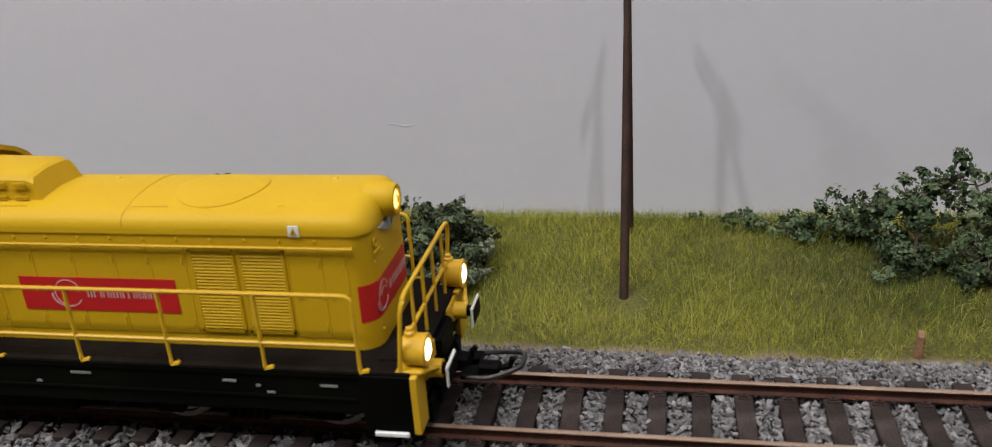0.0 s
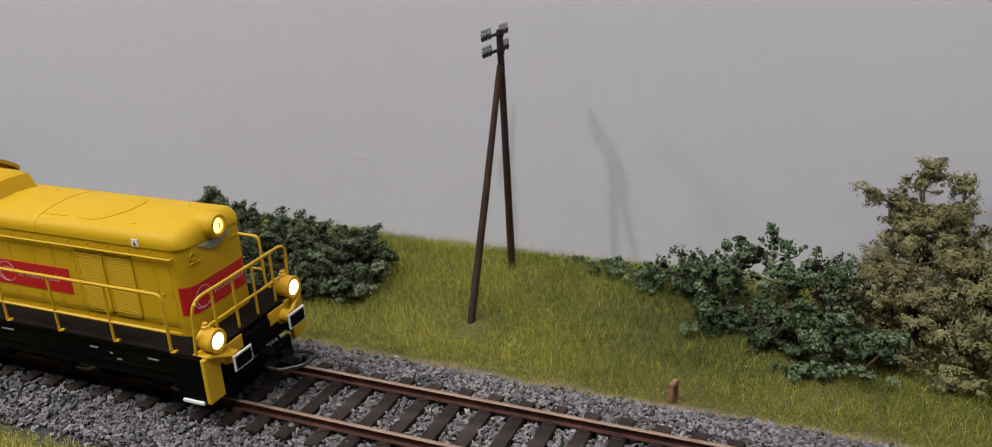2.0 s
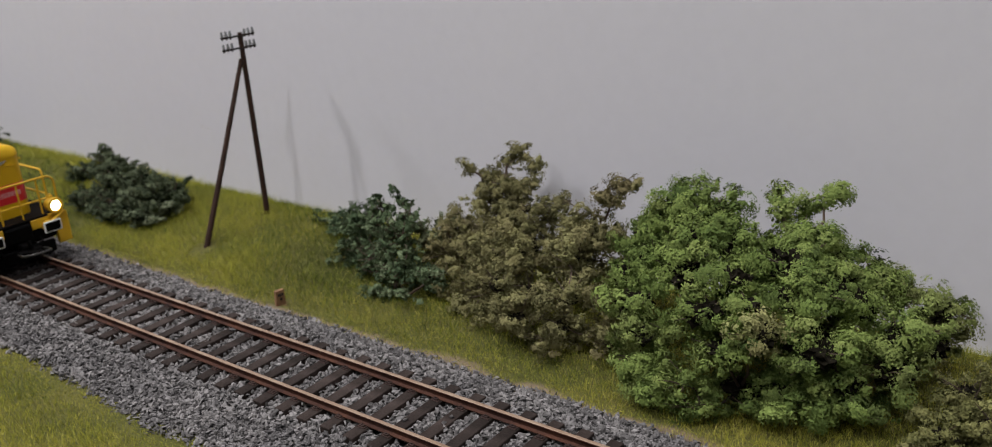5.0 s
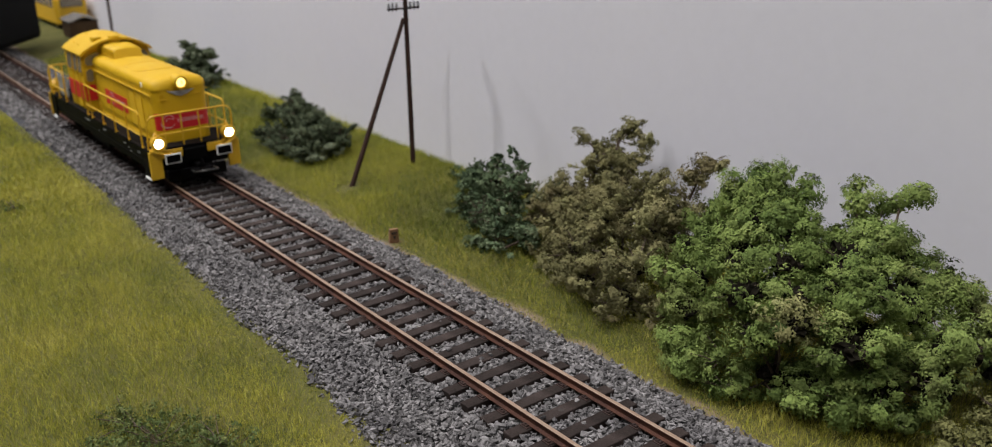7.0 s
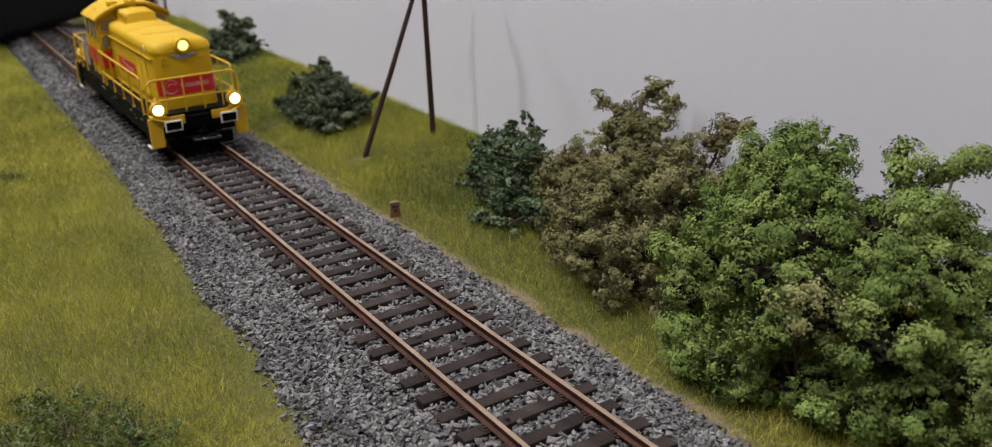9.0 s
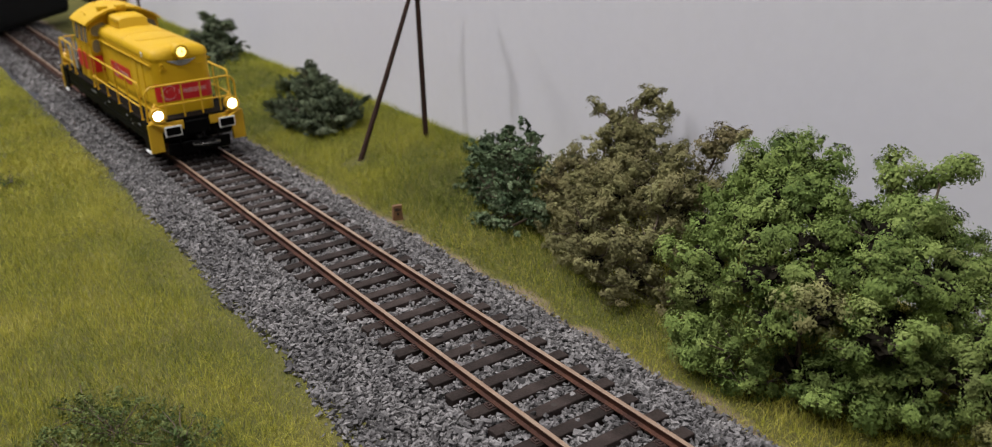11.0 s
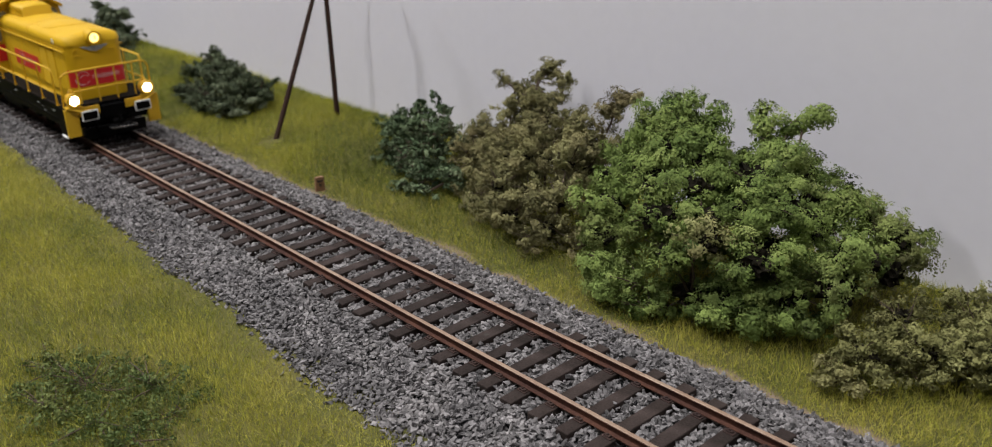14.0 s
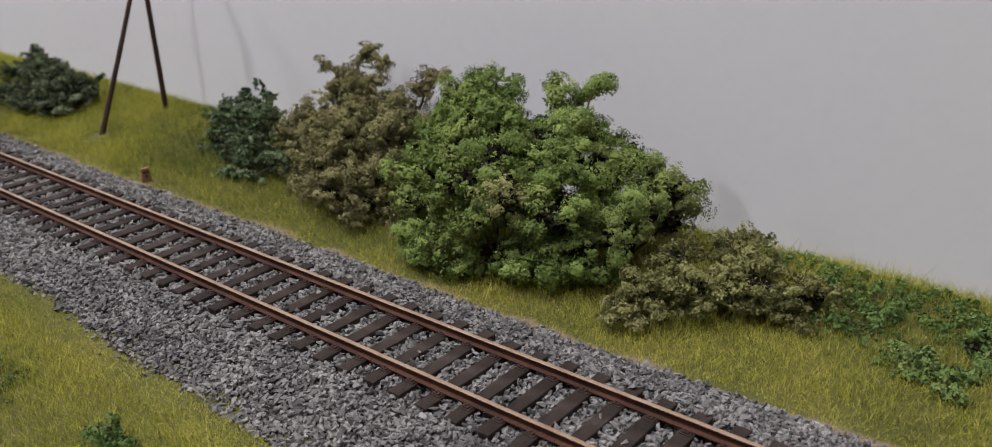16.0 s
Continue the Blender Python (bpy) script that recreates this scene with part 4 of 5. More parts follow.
    bm = bmesh.new()
    rings = []
    for r, lift in ((7.9, -0.3), (7.9, 0.14), (7.7, 0.2), (5.0, 0.2), (2.5, 0.2), (0.01, 0.2)):
        ring = []
        for k in range(48):
            g = radians(7.5 * k)
            y = r * math.sin(g)
            fall = 0.28 * min(1.0, abs(y) / 4.8) + 0.211 * max(0.0, abs(y) - 4.8)
            ring.append(Vector((-37.5 + r * math.cos(g), y, TOP - fall + lift)))
        rings.append(ring)
    add_rings(bm, rings)
    part("roof_hatch", bm, Y, roof, "flat round yellow roof hatch", smooth=True)
    for x in (-51.3,):
        part("roof_seam", add_tube(bmesh.new(), [(x, y, z + 0.02) for _, y, z in (tuple(p) for p in hood_ring(x, -0.02, W + 0.22, SH, SH + 1.3, TOP)[1:-1])], 0.10, 5), M["yellow_dull"], roof)
    for x0, x1, y in ((-50.8, -44.0, -7.6), (-25.0, -23.6, -7.2), (-79, -70, -7.8)):
        part("roof_strip", box(x0, x1, y - 0.1, y + 0.1, on_roof(x0, y) - 0.25, on_roof(x0, y) + 0.02), M["yellow_dull"], roof)
    for x0, x1, y0, y1, z0, z1 in ((-37.0, -36.2, -7.3, -6.5, TOP - 1.4, TOP - 0.55), (-19.5, -18.4, 3.8, 5.0, TOP - 0.6, TOP - 0.05), (-60.5, -59.4, 3.6, 4.8, TOP - 0.6, TOP - 0.05)):
        part("lifting_lug", box(x0, x1, y0, y1, z0, z1, bevel=0.15), M["yellow_dull"], roof)
    sticker = part("warning_plate", box(-22.1, -20.3, -10.9, -10.66, 35.9, 37.7), M["white"], roof, "white plate with a yellow warning triangle")
    bm = add_slab(bmesh.new(), [(-21.85, -10.91, 36.2), (-20.55, -10.91, 36.2), (-21.2, -10.91, 37.4)], (0, -1, 0), 0.06)
    part("triangle", bm, M["yellow_dull"], sticker)
    part("triangle_mark", box(-21.3, -21.1, -11.04, -10.96, 36.4, 37.0), M["marker_ink"], sticker)

    for s in (-1, 1):
        # doors, louvres, rivets and the long handrail along the hood's side
        for x0, x1 in ((-86.4, -77.4), (-77.0, -69.6), (-69.2, -61.8), (-61.4, -54.0), (-53.6, -47.6), (-47.2, -41.2), (-22.6, -17.4), (-17.0, -13.2)):
            bm = box(x0 - 0.12, x1 + 0.12, s * W - 0.08, s * W + 0.08, 17.4, 33.4, bevel=0.05)
            door = part("hood_door", bm, Y, hood)
            bm = bmesh.new()
            for z in (19.6, 25.4, 31.2):
                add_turned(bm, (x1 - 0.5, s * (W + 0.05), z - 0.6), (0, 0, 1), [(0, 0.2), (1.2, 0.2)], 6)
            add_turned(bm, (x0 + 0.8, s * W, 25.2), (0, s, 0), [(0, 0.35), (0.4, 0.25)], 8)
            part("hinge", bm, M["yellow_dull"], door)
        for x0, x1 in ((-40.3, -32.3), (-31.6, -23.6)):
            bm = bmesh.new()
            for z0, z1 in ((17.9, 18.5), (33.0, 33.5)):
                add_box(bm, x0, x1, s * W - 0.26, s * W + 0.26, z0, z1)
            for a in (x0, x1 - 0.4):
                add_box(bm, a, a + 0.4, s * W - 0.26, s * W + 0.26, 18.0, 33.4)
            grille = part("louvre_frame", bm, Y, hood)
            bm = bmesh.new()
            rows = 25
            for k in range(rows):
                z = 18.6 + (33.0 - 18.6) * (k + 0.5) / rows
                add_slab(bm, [(x0 + 0.3, s * (W - 0.02), z + 0.22), (x1 - 0.3, s * (W - 0.02), z + 0.22), (x1 - 0.3, s * (W + 0.22), z - 0.2), (x0 + 0.3, s * (W + 0.22), z - 0.2)], (0, 0.3 * s, 1), 0.12)
            part("louvre_slats", bm, Y, grille)
        bm = add_tube(bmesh.new(), [(-85.6, s * (W + 0.75), 34.0), (-50, s * (W + 0.75), 34.0), (-11.6, s * (W + 0.75), 34.0)], 0.28, 6)
        for x in range(-84, -11, 12):
            add_tube(bm, [(x, s * (W - 0.1), 34.0), (x, s * (W + 0.75), 34.0)], 0.2, 6)
        part("hood_handrail", bm, Y, hood)
        bm = bmesh.new()
        for x in range(-84, -12, 6):
            add_turned(bm, (x, s * W, 35.0), (0, s, 0), [(0, 0.28), (0.22, 0.2)], 6)
        for x in range(-84, -12, 9):
            add_turned(bm, (x, s * W, 16.4), (0, s, 0), [(0, 0.25), (0.2, 0.18)], 6)
        part("rivets", bm, Y, hood)
        part("base_strip", side_box(s, -86.8, -13.0, W - 0.2, W + 0.3, 15.3, 16.0, bevel=0.08), Y, hood)
        # red band with a plain badge
        band = part("red_band", side_box(s, -73.2, -43.8, W - 0.1, W + 0.20, 21.3, 27.6), M["red"], hood, "red painted band with a pale badge")
        f = s * (W + 0.20)
        bm = ring_plate(bmesh.new(), (-64.2, f, 24.6), (1, 0, 0), (0, 0, 1), 2.6, 2.42, 20, 330, (0, s, 0), 0.06)
        ring_plate(bm, (-64.6, f, 24.1), (1, 0, 0), (0, 0, 0.75), 2.9, 2.6, 170, 285, (0, s, 0), 0.07)
        ring_plate(bm, (-63.9, f, 25.0), (1, 0, 0), (0, 0, 0.5), 1.5, 1.2, 0, 200, (0, s, 0), 0.06)
        part("badge", bm, M["pale_print"], band, "pale ring badge")
        lettering(band, -60.6, -47.6, 23.9, 25.3, lambda a, b, f=f: (a, f, b), (0, s, 0), 5, M["pale_print"])

    # front of the hood: band, top lamp, badge
    strip = [(-12.8, -W - 0.06)] + [(XF - R + (R + 0.07) * math.sin(radians(g)), -W + R - (R + 0.07) * math.cos(radians(g))) for g in range(0, 91, 15)]
    strip = strip[2:] + [(x, -y) for x, y in strip[2:][::-1]]
    inner = [(x - 0.5, y * 0.97) for x, y in strip[::-1]]
    bm = add_rings(bmesh.new(), [[Vector((x, y, z)) for x, y in strip + inner] for z in (20.4, 27.0)])
    band = part("red_band", bm, M["red"], hood, "red painted band round the hood front")
    f = XF + 0.08
    bm = ring_plate(bmesh.new(), (f, -6.0, 23.7), (0, 1, 0), (0, 0, 1), 2.5, 2.32, 20, 330, (1, 0, 0), 0.06)
    ring_plate(bm, (f, -6.4, 23.2), (0, 1, 0), (0, 0, 0.75), 2.8, 2.5, 170, 285, (1, 0, 0), 0.07)
    ring_plate(bm, (f, -5.7, 24.1), (0, 1, 0), (0, 0, 0.5), 1.5, 1.2, 0, 200, (1, 0, 0), 0.06)
    part("badge", bm, M["pale_print"], band, "pale ring badge")
    lettering(band, -2.6, 7.6, 22.9, 24.5, lambda a, b: (f, a, b), (1, 0, 0), 6, M["pale_print"])
    bm = add_turned(bmesh.new(), (-12.0, 0, 38.2), (1, 0, 0), [(0, 3.1), (3.6, 3.0), (4.6, 2.75), (5.0, 2.5), (5.0, 1.85), (4.4, 1.8), (4.4, 0.001)], 26)
    lamp = part("top_lamp", bm, Y, loco, "round lit lamp in the hood front", smooth=True)
    part("lens", add_turned(bmesh.new(), (-7.5, 0, 38.2), (1, 0, 0), [(0, 1.75), (0.35, 1.5), (0.5, 0.001)], 22), M["lens_top"], lamp, "lit yellowish lens", smooth=True)
    bm = add_tube(bmesh.new(), [(-6.95, -0.2, 39.0), (-6.9, 0.3, 38.4), (-6.95, 0.0, 37.6)], 0.16, 5)
    part("filament", bm, M["yellow_dull"], lamp)
    f = XF - 0.05
    bm = add_slab(bmesh.new(), [(f, -5.2, 35.2), (f, -1.8, 33.4), (f, 0, 33.0), (f, 1.8, 33.4), (f, 5.2, 35.2), (f, 2.0, 35.0), (f, 0, 35.3), (f, -2.0, 35.0)], (1, 0, 0), 0.45)
    for k in range(4):
        add_slab(bm, [(f + 0.4, s0 * (1.0 + k), 33.6 + 0.32 * k) for s0 in (1,)] + [(f + 0.4, 1.4 + k, 33.7 + 0.32 * k), (f + 0.4, 1.4 + k, 35.0), (f + 0.4, 1.0 + k, 35.0)], (1, 0, 0), 0.2)
        add_slab(bm, [(f + 0.4, -1.0 - k, 33.6 + 0.32 * k), (f + 0.4, -1.4 - k, 33.7 + 0.32 * k), (f + 0.4, -1.4 - k, 35.0), (f + 0.4, -1.0 - k, 35.0)], (1, 0, 0), 0.2)
    part("winged_badge", bm, M["silver"], hood, "dull silver winged badge")
    bm = ring_plate(bmesh.new(), (f, -7.3, 33.6), (0, 1, 0), (0, 0, 1), 0.95, 0.6, 0, 360, (1, 0, 0), 0.3, 18)
    add_tube(bm, [(f + 0.25, -8.6, 32.2), (f + 0.3, -5.6, 32.2)], 0.16, 6)
    add_tube(bm, [(f + 0.25, 5.0, 33.2), (f + 0.3, 7.8, 33.2)], 0.16, 6)
    for y, z in ((-8.2, 30.5), (8.2, 30.5), (-4, 30.8), (4, 30.8), (-7.6, 18), (7.6, 18)):
        add_turned(bm, (f, y, z), (1, 0, 0), [(0, 0.22), (0.22, 0.16)], 6)
    part("front_fittings", bm, Y, hood)

    # silencer housing on the roof
    def house_ring(x, w, t):
        half = [(-w, 38.4), (-w + 0.45, t - 1.2), (-w + 1.3, t - 0.35)]
        return [Vector((x, y, z)) for y, z in half + [(0, t)] + [(-y, z) for y, z in half[::-1]]]
    rings = [house_ring(-86.8, 6.5, 44.7), house_ring(-70.9, 6.1, 44.5), house_ring(-70.4, 6.0, 44.2)]
    rings.append([Vector((-67.6 - (p.z - 38.4) * 0.40, p.y * 1.02, max(38.4, p.z - 0.3))) for p in rings[-1]])
    house = part("silencer_housing", add_rings(bmesh.new(), rings), Y, loco, "box-shaped yellow silencer housing with side louvres", smooth=True)
    for s in (-1, 1):
        for x0 in (-86.0, -81.6, -77.2, -73.2):
            for z0 in (39.6, 42.0):
                bm = bmesh.new()
                for k in range(3):
                    add_box(bm, x0, x0 + 2.6, s * (6.38 - 0.07 * (z0 - 38.4) + 0.02) - 0.13, s * (6.38 - 0.07 * (z0 - 38.4) + 0.02) + 0.13, z0 + 0.42 * k, z0 + 0.42 * k + 0.2)
                part("side_louvre", bm, Y, house)
    part("chimney", box(-88.2, -84.4, -2.2, 2.2, 43.0, 47.6, bevel=0.5, seg=2), Y, loco, "short square yellow chimney")

    # cab
    bm = bmesh.new()
    cab_profile = [(-14.9, 15.3), (-14.9, 33.0), (-14.2, 41.0), (-9, 43.9), (0, 45.4), (9, 43.9), (14.2, 41.0), (14.9, 33.0), (14.9, 15.3)]
    add_rings(bm, [[Vector((x, y, z)) for y, z in cab_profile] for x in (-112.3, -87.0)])
    bmesh.ops.bevel(bm, geom=[e for e in bm.edges if abs((e.verts[0].co - e.verts[1].co).x) > 5], offset=0.7, segments=2, affect="EDGES", profile=0.5)
    cab = part("cab", bm, Y, loco, "yellow driver's cab with grey windows and a red band", smooth=True)
    arch = [(-15.8, 40.6), (-14.5, 41.9), (-11.0, 44.0), (-6.2, 46.0), (0, 46.9), (6.2, 46.0), (11.0, 44.0), (14.5, 41.9), (15.8, 40.6)]
    under = [(y * 0.97, z - 0.9) for y, z in arch[::-1]]
    bm = bmesh.new()
    add_rings(bm, [[Vector((x - (abs(y) / 16) ** 2 * bow, y, z)) for y, z in arch + under] for x, bow in ((-115.3, -1.0), (-98.8, 0), (-83.8, 1.6))])
    cab_roof = part("cab_roof", bm, Y, loco, "arched yellow cab roof with an overhanging edge", smooth=True)
    bm = add_box(bmesh.new(), -92.8, -88.3, -8.5, -4.5, 45.0, 47.2, bevel=0.5, seg=2)
    for x, y in ((-105.8, -12), (-97.8, -12.5), (-109.8, -5), (-101.8, 6)):
        add_turned(bm, (x, y, 43.2 if abs(y) > 10 else 46.1), (0, 0, 1), [(0, 0.35), (0.7, 0.25)], 6)
    part("roof_vent", bm, Y, cab_roof)
    for s in (-1, 1):
        # side wall: door, window, band
        def side(x, z, out=0.0):
            lean = max(0.0, (z - 33.0) / 8.0) * 0.7
            return Vector((x, s * (14.9 - lean + out), z))

        def pane(x0, x1, z0, z1, out0, out1, name, mat, parent, label=""):
            bm = bmesh.new()
            add_rings(bm, [[side(x0, z0, o), side(x1, z0, o), side(x1, z1, o), side(x0, z1, o)] for o in (out0, out1)])
            return part(name, bm, mat, parent, label)

        door = pane(-101.4, -94.0, 16.2, 40.2, -0.2, 0.35, "cab_door", Y, cab, "yellow cab door")
        for a0, a1, b0, b1 in ((-100.4, -95.0, 32.6, 39.4), (-93.0, -88.2, 32.6, 39.4), (-110.4, -103.2, 32.6, 39.4)):
            win = pane(a0 - 0.5, a1 + 0.5, b0 - 0.5, b1 + 0.5, -0.2, 0.5, "window_frame", M["yellow_dull"], cab)
            pane(a0, a1, b0, b1, 0.3, 0.58, "window_pane", M["glass"], win, "smoky grey cab window pane")
        part("cab_band", side_box(s, -112.4, -86.8, 14.7, 15.32, 20.2, 27.2), M["red"], cab, "red painted band round the cab")
        part("cab_band", side_box(s, -87.1, -86.7, 10.3, 15.32, 20.2, 27.2), M["red"], cab)
        bm = add_tube(bmesh.new(), [(-102.4, s * 15.6, 17.0), (-102.4, s * 15.6, 33.0)], 0.22, 6)
        add_tube(bm, [(-93.2, s * 15.6, 17.0), (-93.2, s * 15.6, 33.0)], 0.22, 6)
        for x in (-102.4, -93.2):
            for z in (17.2, 32.8):
                add_tube(bm, [(x, s * 14.7, z), (x, s * 15.6, z)], 0.2, 6)
        part("grab_rail", bm, Y, cab)
        # front wall: a large and a small window beside the hood
        for y0, y1, z0, z1, cut in ((7.4, 13.6, 35.6, 41.0, 1.3), (11.0, 14.0, 28.6, 34.2, 0.5)):
            def corner(grow):
                a, b, c, d = y0 - grow, y1 + grow, z0 - grow, z1 + grow
                k = 0.9
                return [(a + k, c), (b - k, c), (b, c + k), (b - 0.2, d - k - cut), (b - k - 0.2, d - cut), (a + k, d), (a, d - k), (a, c + k)]
            bm = add_rings(bmesh.new(), [[Vector((x, s * y, z)) for y, z in corner(0.45)] for x in (-87.2, -86.6)])
            win = part("window_frame", bm, M["yellow_dull"], cab)
            bm = add_rings(bmesh.new(), [[Vector((x, s * y, z)) for y, z in corner(0.0)] for x in (-86.8, -86.5)])
            part("window_pane", bm, M["glass"], win, "smoky grey cab window pane")
        # rear pillar casing of the cab
        bm = add_turned(bmesh.new(), (-113.3, s * 12.0, 15.3), (0, 0, 1), [(0, 2.8), (20, 3.0), (23, 3.1), (25, 2.4), (25.7, 0.6), (25.8, 0.001)], 16)
        part("rear_casing", bm, Y, cab, smooth=True)

    # short hood and rear platform
    rings = [hood_ring(x, i, 10.0, 15.3, 28.0, 31.0) for x, i in ((-112.4, 0), (-132.3, 0), (-135.0, 0.9), (-136.2, 3.0))]
    short = part("short_hood", add_rings(bmesh.new(), rings), Y, loco, "low yellow rear hood", smooth=True)
    for s in (-1, 1):
        part("radiator_panel", side_box(s, -130.8, -115.8, 9.9, 10.3, 17.5, 27.5, bevel=0.1), M["grey"], short, "grey radiator panel")
        part("end_panel", box(-136.8, -121.8, s * 14.6 - 0.2, s * 14.6 + 0.2, 16.0, 25.4, bevel=0.1), M["grey"], loco, "grey panel beside the rear platform")

    # side railings
    for s in (-1, 1):
        y = s * 16.7
        for x0, x1, posts in ((-83.0, -10.8, (-76.5, -60.2, -43.6, -27.0)), (-143.0, -118.0, (-130.5,))):
            bm = add_tube(bmesh.new(), rounded_path([(x0, y, 15.6), (x0, y, 28.6), (x1, y, 28.6), (x1, y, 15.6)], 1.6), 0.36, 7)
            railing = part("side_railing", bm, M["yellow_dull"], loco, "thin yellow tube railing", smooth=True)
            part("lower_bar", add_tube(bmesh.new(), [(x0, y, 19.8), (x1, y, 19.8)], 0.34, 6), M["yellow_dull"], railing)
            for x in posts:
                part("railing_post", add_tube(bmesh.new(), [(x, y, 15.4), (x, y, 28.6)], 0.33, 6), M["yellow_dull"], railing)
            for x in (*posts, x0, x1):
                bm = add_tube(bmesh.new(), [(x, y, 15.75), (x, y, 15.0), (x + 1.5, y - s * 0.1, 15.35)], 0.42, 6)
                part("railing_foot", bm, M["yellow_dull"], railing)

    # both ends: beam, buffers, lamps, steps, railing, coupling
    for end, x0 in ((1, 0.0), (-1, -150.0)):
        def X(d, end=end, x0=x0):
            return x0 + end * d

        def ebox(a, b, *rest, **k):
            return box(min(X(a), X(b)), max(X(a), X(b)), *rest, **k)

        part("end_beam", ebox(-3.4, -1.9, -16.9, 16.9, 8.0, 15.0, bevel=0.2), K, loco, "black end beam")
        part("tread_plate", ebox(-9.0, -1.8, -13.4, 13.4, 15.25, 15.6, bevel=0.1), M["deck"], loco)
        part("coupler_box", ebox(-2.5, -0.6, -4.4, 4.4, 9.0, 14.4, bevel=0.5), K, loco)
        for s in (-1, 1):
            part("beam_panel", ebox(-2.0, -1.5, s * 9.4 - 4.6, s * 9.4 + 4.6, 11.6, 14.8, bevel=0.12), M["yellow_dull"], loco, "yellow panel on the end beam")
            step = part("step_plate", ebox(-2.6, -1.4, s * 15.3 - 2.4, s * 15.3 + 2.4, 4.2, 14.9, bevel=0.15), M["yellow_dull"], loco, "yellow corner step plate")
            part("step_side", ebox(-11.0, -2.6, s * 16.9 - 0.3, s * 16.9 + 0.3, 4.0, 14.6, bevel=0.1), K, step)
            part("step_tread", ebox(-9.4, -3.6, s * 17.3 - 0.4, s * 17.3 + 0.4, 3.5, 4.3, bevel=0.12), M["white"], step, "white painted lower step")
            # buffer
            bm = add_turned(bmesh.new(), (X(-2.2), s * 9.95, 12.2), (end, 0, 0), [(0, 2.1), (0.6, 2.1), (0.7, 1.6), (3.1, 1.55), (3.1, 0.001)], 16)
            buffer = part("buffer", bm, M["yellow_dull"], loco, "yellow buffer with a white-edged black head", smooth=True)
            bm = add_turned(bmesh.new(), (X(0.8), s * 9.95, 12.2), (end, 0, 0), [(0, 1.05), (1.7, 1.05)], 12)
            part("plunger", bm, K, buffer)
            part("buffer_rim", ebox(2.1, 2.55, s * 9.95 - 3.1, s * 9.95 + 3.1, 10.3, 14.2, bevel=0.18), M["white"], buffer, "white painted rim")
            part("buffer_face", ebox(2.5, 2.75, s * 9.95 - 2.6, s * 9.95 + 2.6, 10.8, 13.7, bevel=0.1), K, buffer)
            # lamp
            bm = add_turned(bmesh.new(), (X(-4.6), s * 13.75, 17.95), (end, 0, 0), [(0, 1.5), (0.5, 2.3), (1.2, 2.6), (3.8, 2.65), (4.2, 2.8), (4.5, 2.65), (4.5, 1.85), (4.2, 1.8), (4.2, 0.001)], 24)
            add_turned(bm, (X(-2.9), s * 13.75, 20.3), (0, 0, 1), [(0, 0.95), (0.8, 0.9), (1.0, 0.6), (1.5, 0.6), (1.6, 0.3)], 12)
            lamp = part("head_lamp", bm, M["lamp_body"], loco, "round yellow lamp housing with a lit lens", smooth=True)
            bm = add_turned(bmesh.new(), (X(-0.4), s * 13.75, 17.95), (end, 0, 0), [(0, 1.77), (0.3, 1.55), (0.55, 0.95), (0.6, 0.001)], 24)
            part("lens", bm, M["lens"] if end > 0 else M["porcelain"], lamp, "lit white lens" if end > 0 else "clear unlit lens", smooth=True)
            part("lamp_bracket", ebox(-5.0, -0.8, s * 13.9 - 2.9, s * 13.9 + 2.9, 14.9, 15.5, bevel=0.12), M["yellow_dull"], lamp)
            bm = add_tube(bmesh.new(), [(X(-1.0), s * 16.2, 15.2), (X(0.2), s * 11.4, 13.4), (X(0.4), s * 11.0, 12.9)], 0.5, 6)
            part("beam_bracket", bm, M["yellow_dull"], loco)
            bm = add_tube(bmesh.new(), rounded_path([(X(-2.2), s * 7.2, 9.0), (X(-0.6), s * 7.0, 6.0), (X(-1.2), s * 6.6, 3.2)], 1.2), 0.35, 6)
            part("brake_hose", bm, K, loco)
        # end railing
        path = rounded_path([(X(-4.2), -16.6, 15.4), (X(-3.2), -16.4, 26.4), (X(-3.0), -14.6, 28.0), (X(-3.0), 14.6, 28.0), (X(-3.2), 16.4, 26.4), (X(-4.2), 16.6, 15.4)], 1.6)
        railing = part("end_railing", add_tube(bmesh.new(), path, 0.38, 7), M["yellow_dull"], loco, "yellow tube railing across the end platform", smooth=True)
        part("lower_bar", add_tube(bmesh.new(), [(X(-3.1), -12.6, 20.6), (X(-3.1), 12.6, 20.6)], 0.34, 6), M["yellow_dull"], railing)
        for y in (-10.2, -3.4, 3.4, 10.2):
            part("railing_post", add_tube(bmesh.new(), [(X(-3.1), y, 15.2), (X(-3.0), y, 28.0)], 0.33, 6), M["yellow_dull"], railing)
        # coupling
        bm = ebox(-1.0, 3.2, -1.6, 1.6, 6.2, 8.8, bevel=0.4, seg=2)
        add_box(bm, min(X(2.0), X(5.0)), max(X(2.0), X(5.0)), -4.2, 4.2, 6.2, 7.4, bevel=0.3)
        add_box(bm, min(X(3.0), X(8.6)), max(X(3.0), X(8.6)), -1.3, 1.3, 5.6, 7.4, bevel=0.4)
        add_tube(bm, [(X(8.2), 0.0, 6.4), (X(10.2), 0.0, 7.0), (X(10.8), 0.0, 8.6)], 0.6, 6)
        add_tube(bm, [(X(3.4), 0.0, 8.2), (X(3.6), 0.0, 9.8), (X(4.4), 0.2, 10.4)], 0.5, 6)
        coupling = part("coupling", bm, K, loco, "black hook coupling with a wire loop")
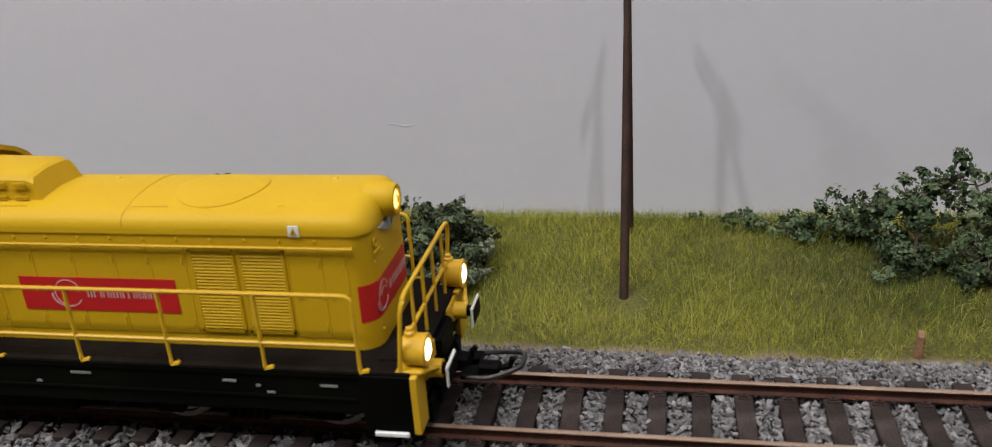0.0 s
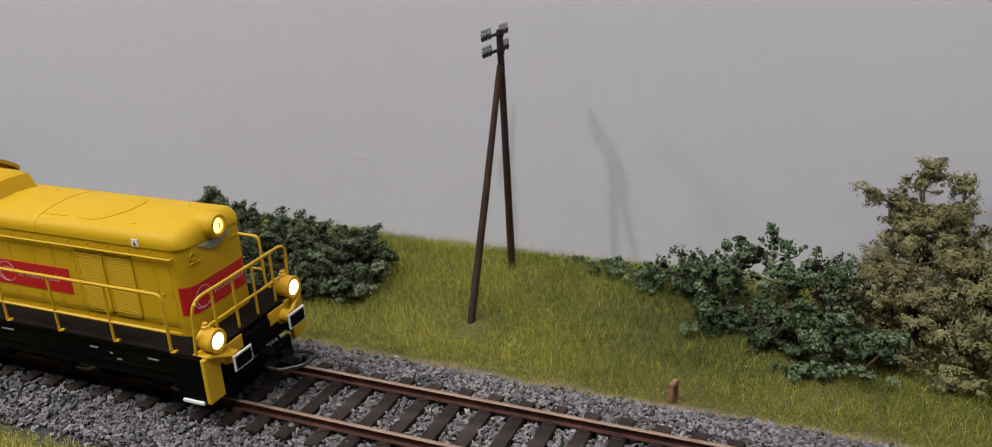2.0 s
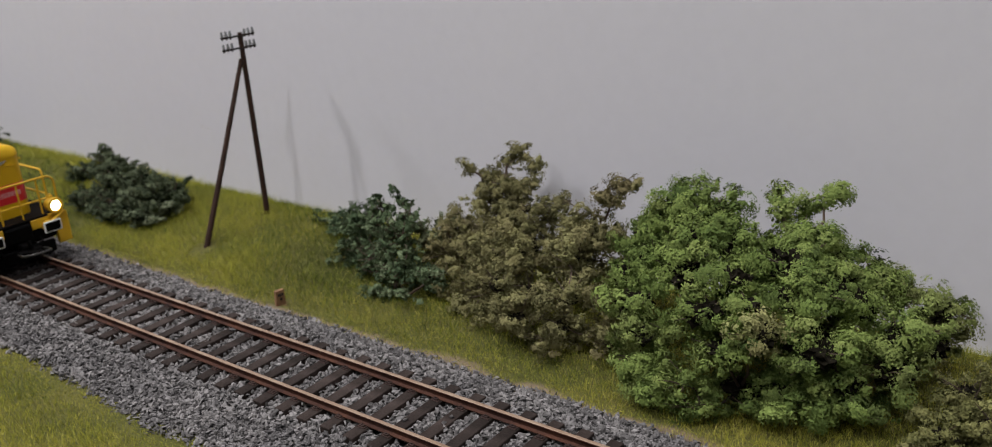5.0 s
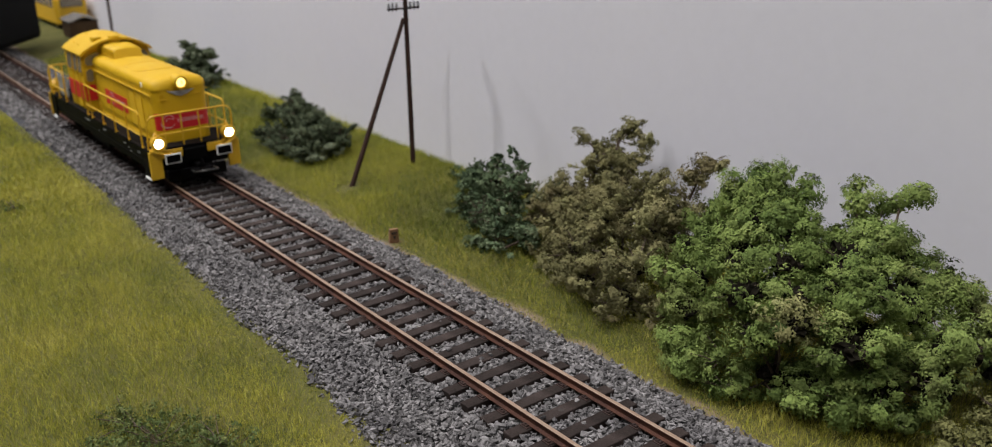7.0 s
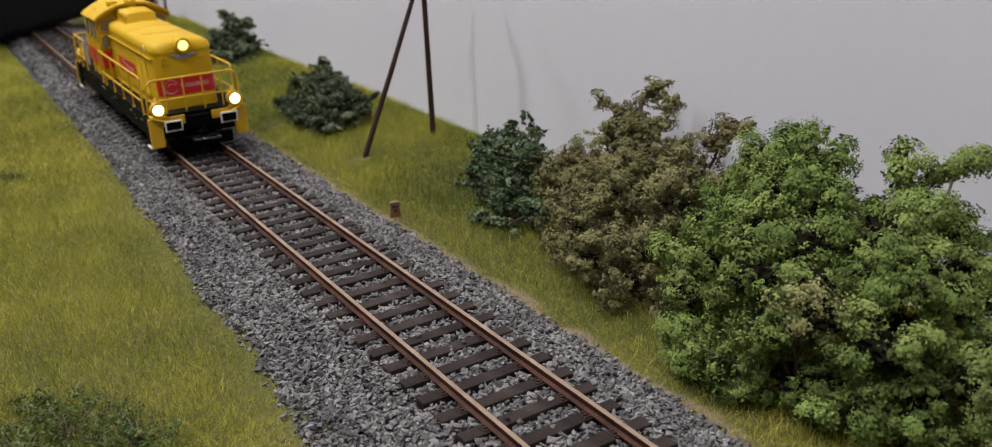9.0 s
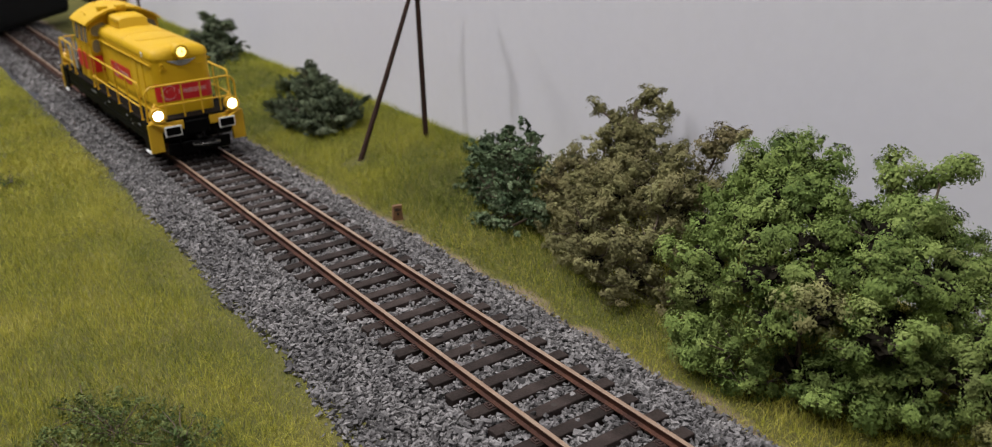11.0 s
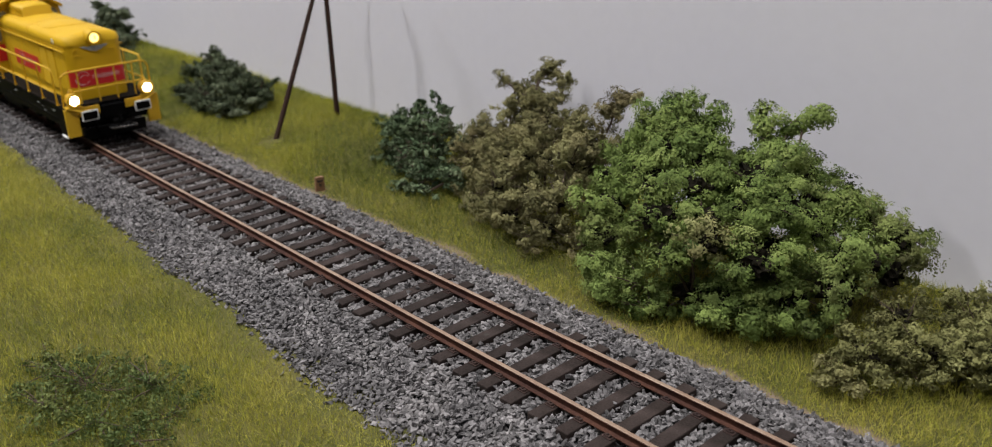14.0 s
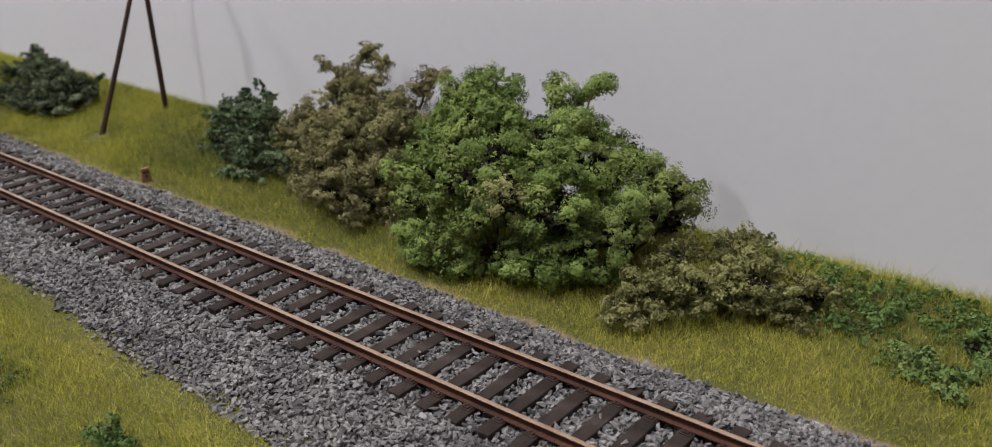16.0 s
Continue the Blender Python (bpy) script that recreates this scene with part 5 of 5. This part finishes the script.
        loop = rounded_path([(X(2.0), -3.6, 6.6), (X(7.0), -4.6, 6.9), (X(12.6), -2.6, 8.2), (X(12.8), 2.6, 8.2), (X(7.0), 4.6, 6.9), (X(2.0), 3.6, 6.6)], 1.8)
        part("wire_loop", add_tube(bmesh.new(), loop, 0.45, 7), M["hook"], coupling, "dull steel coupling loop", smooth=True)
        bm = ebox(-2.6, -1.2, -11.5, 11.5, 2.2, 6.6, bevel=0.4)
        part("rail_guard", bm, K, loco)


locomotive()


# ---- far end of the layout ----
def dark_case():
    ob = thing("black_case", (-457, 50, 0.1), "large matte black case standing across the far end of track", "case", turn=51)
    bm = box(-180, 0, -190, 0, 0.0, 95, bevel=5, seg=2)
    part("case_body", bm, M["case"], ob)
    part("case_rim", box(-181.5, 1.5, -191.5, 1.5, 70, 76, bevel=2), M["case"], ob)


def shed():
    ob = thing("goods_shed", (-474, 82, -3.0), "small brown boarded shed with a grey sloping roof", "shed")
    ob.scale = (0.74, 0.70, 0.80)
    body = part("shed_wall", box(-17, 17, -15, 15, -1, 15, bevel=0.3), M["shed"], ob)
    bm = bmesh.new()
    for k in range(11):
        add_box(bm, 17, 17.5, -14.6 + k * 2.7, -12.2 + k * 2.7, 0, 14.6)
        add_box(bm, -16.6 + k * 3.05, -13.9 + k * 3.05, -15.5, -15, 0, 14.6)
    part("boarding", bm, M["shed"], body)
    bm = add_rings(bmesh.new(), [[Vector((-18, y, z)), Vector((18.5, y, z - 1.2)), Vector((18.5, y, z - 0.2)), Vector((-18, y, z + 1.0))] for y, z in ((-17, 15.6), (0, 20.6), (17, 15.6))])
    part("shed_roof", bm, M["roofing"], ob, "grey sloping roof")


def rail_bus():
    ob = thing("rail_bus", (-543, 88, -3.0), "yellow rail vehicle with dark windows beyond the shed", "rail vehicle")
    rings = [[Vector((x, y, z)) for y, z in ((-13, 5), (-13, 26), (-10.5, 31), (0, 33), (10.5, 31), (13, 26), (13, 5))] for x in (-70, 24, 28)]
    for p in rings[-1]:
        p.y *= 0.85
        p.z = p.z - (2.5 if p.z > 20 else 0)
    body = part("car_body", add_rings(bmesh.new(), rings), M["yellow_dull"], ob)
    part("windscreen", box(26.4, 28.4, -9.0, 9.0, 18.5, 26.0, bevel=0.4), M["glass"], body)
    for k in range(6):
        part("side_window", box(-62 + k * 14, -51 + k * 14, -13.4, -12.8, 18, 26, bevel=0.2), M["glass"], body)
    part("car_frame", box(-68, 26, -11, 11, 1.5, 5.2, bevel=0.4), M["frame"], ob)
    for x in (-52, 8):
        for y in (-9, 9):
            part("wheel", add_turned(bmesh.new(), (x, y, 4.6), (0, y, 0), [(0, 4.6), (1.6, 4.6), (1.6, 0.001)], 20), M["steel"], ob)


dark_case()
shed()
rail_bus()
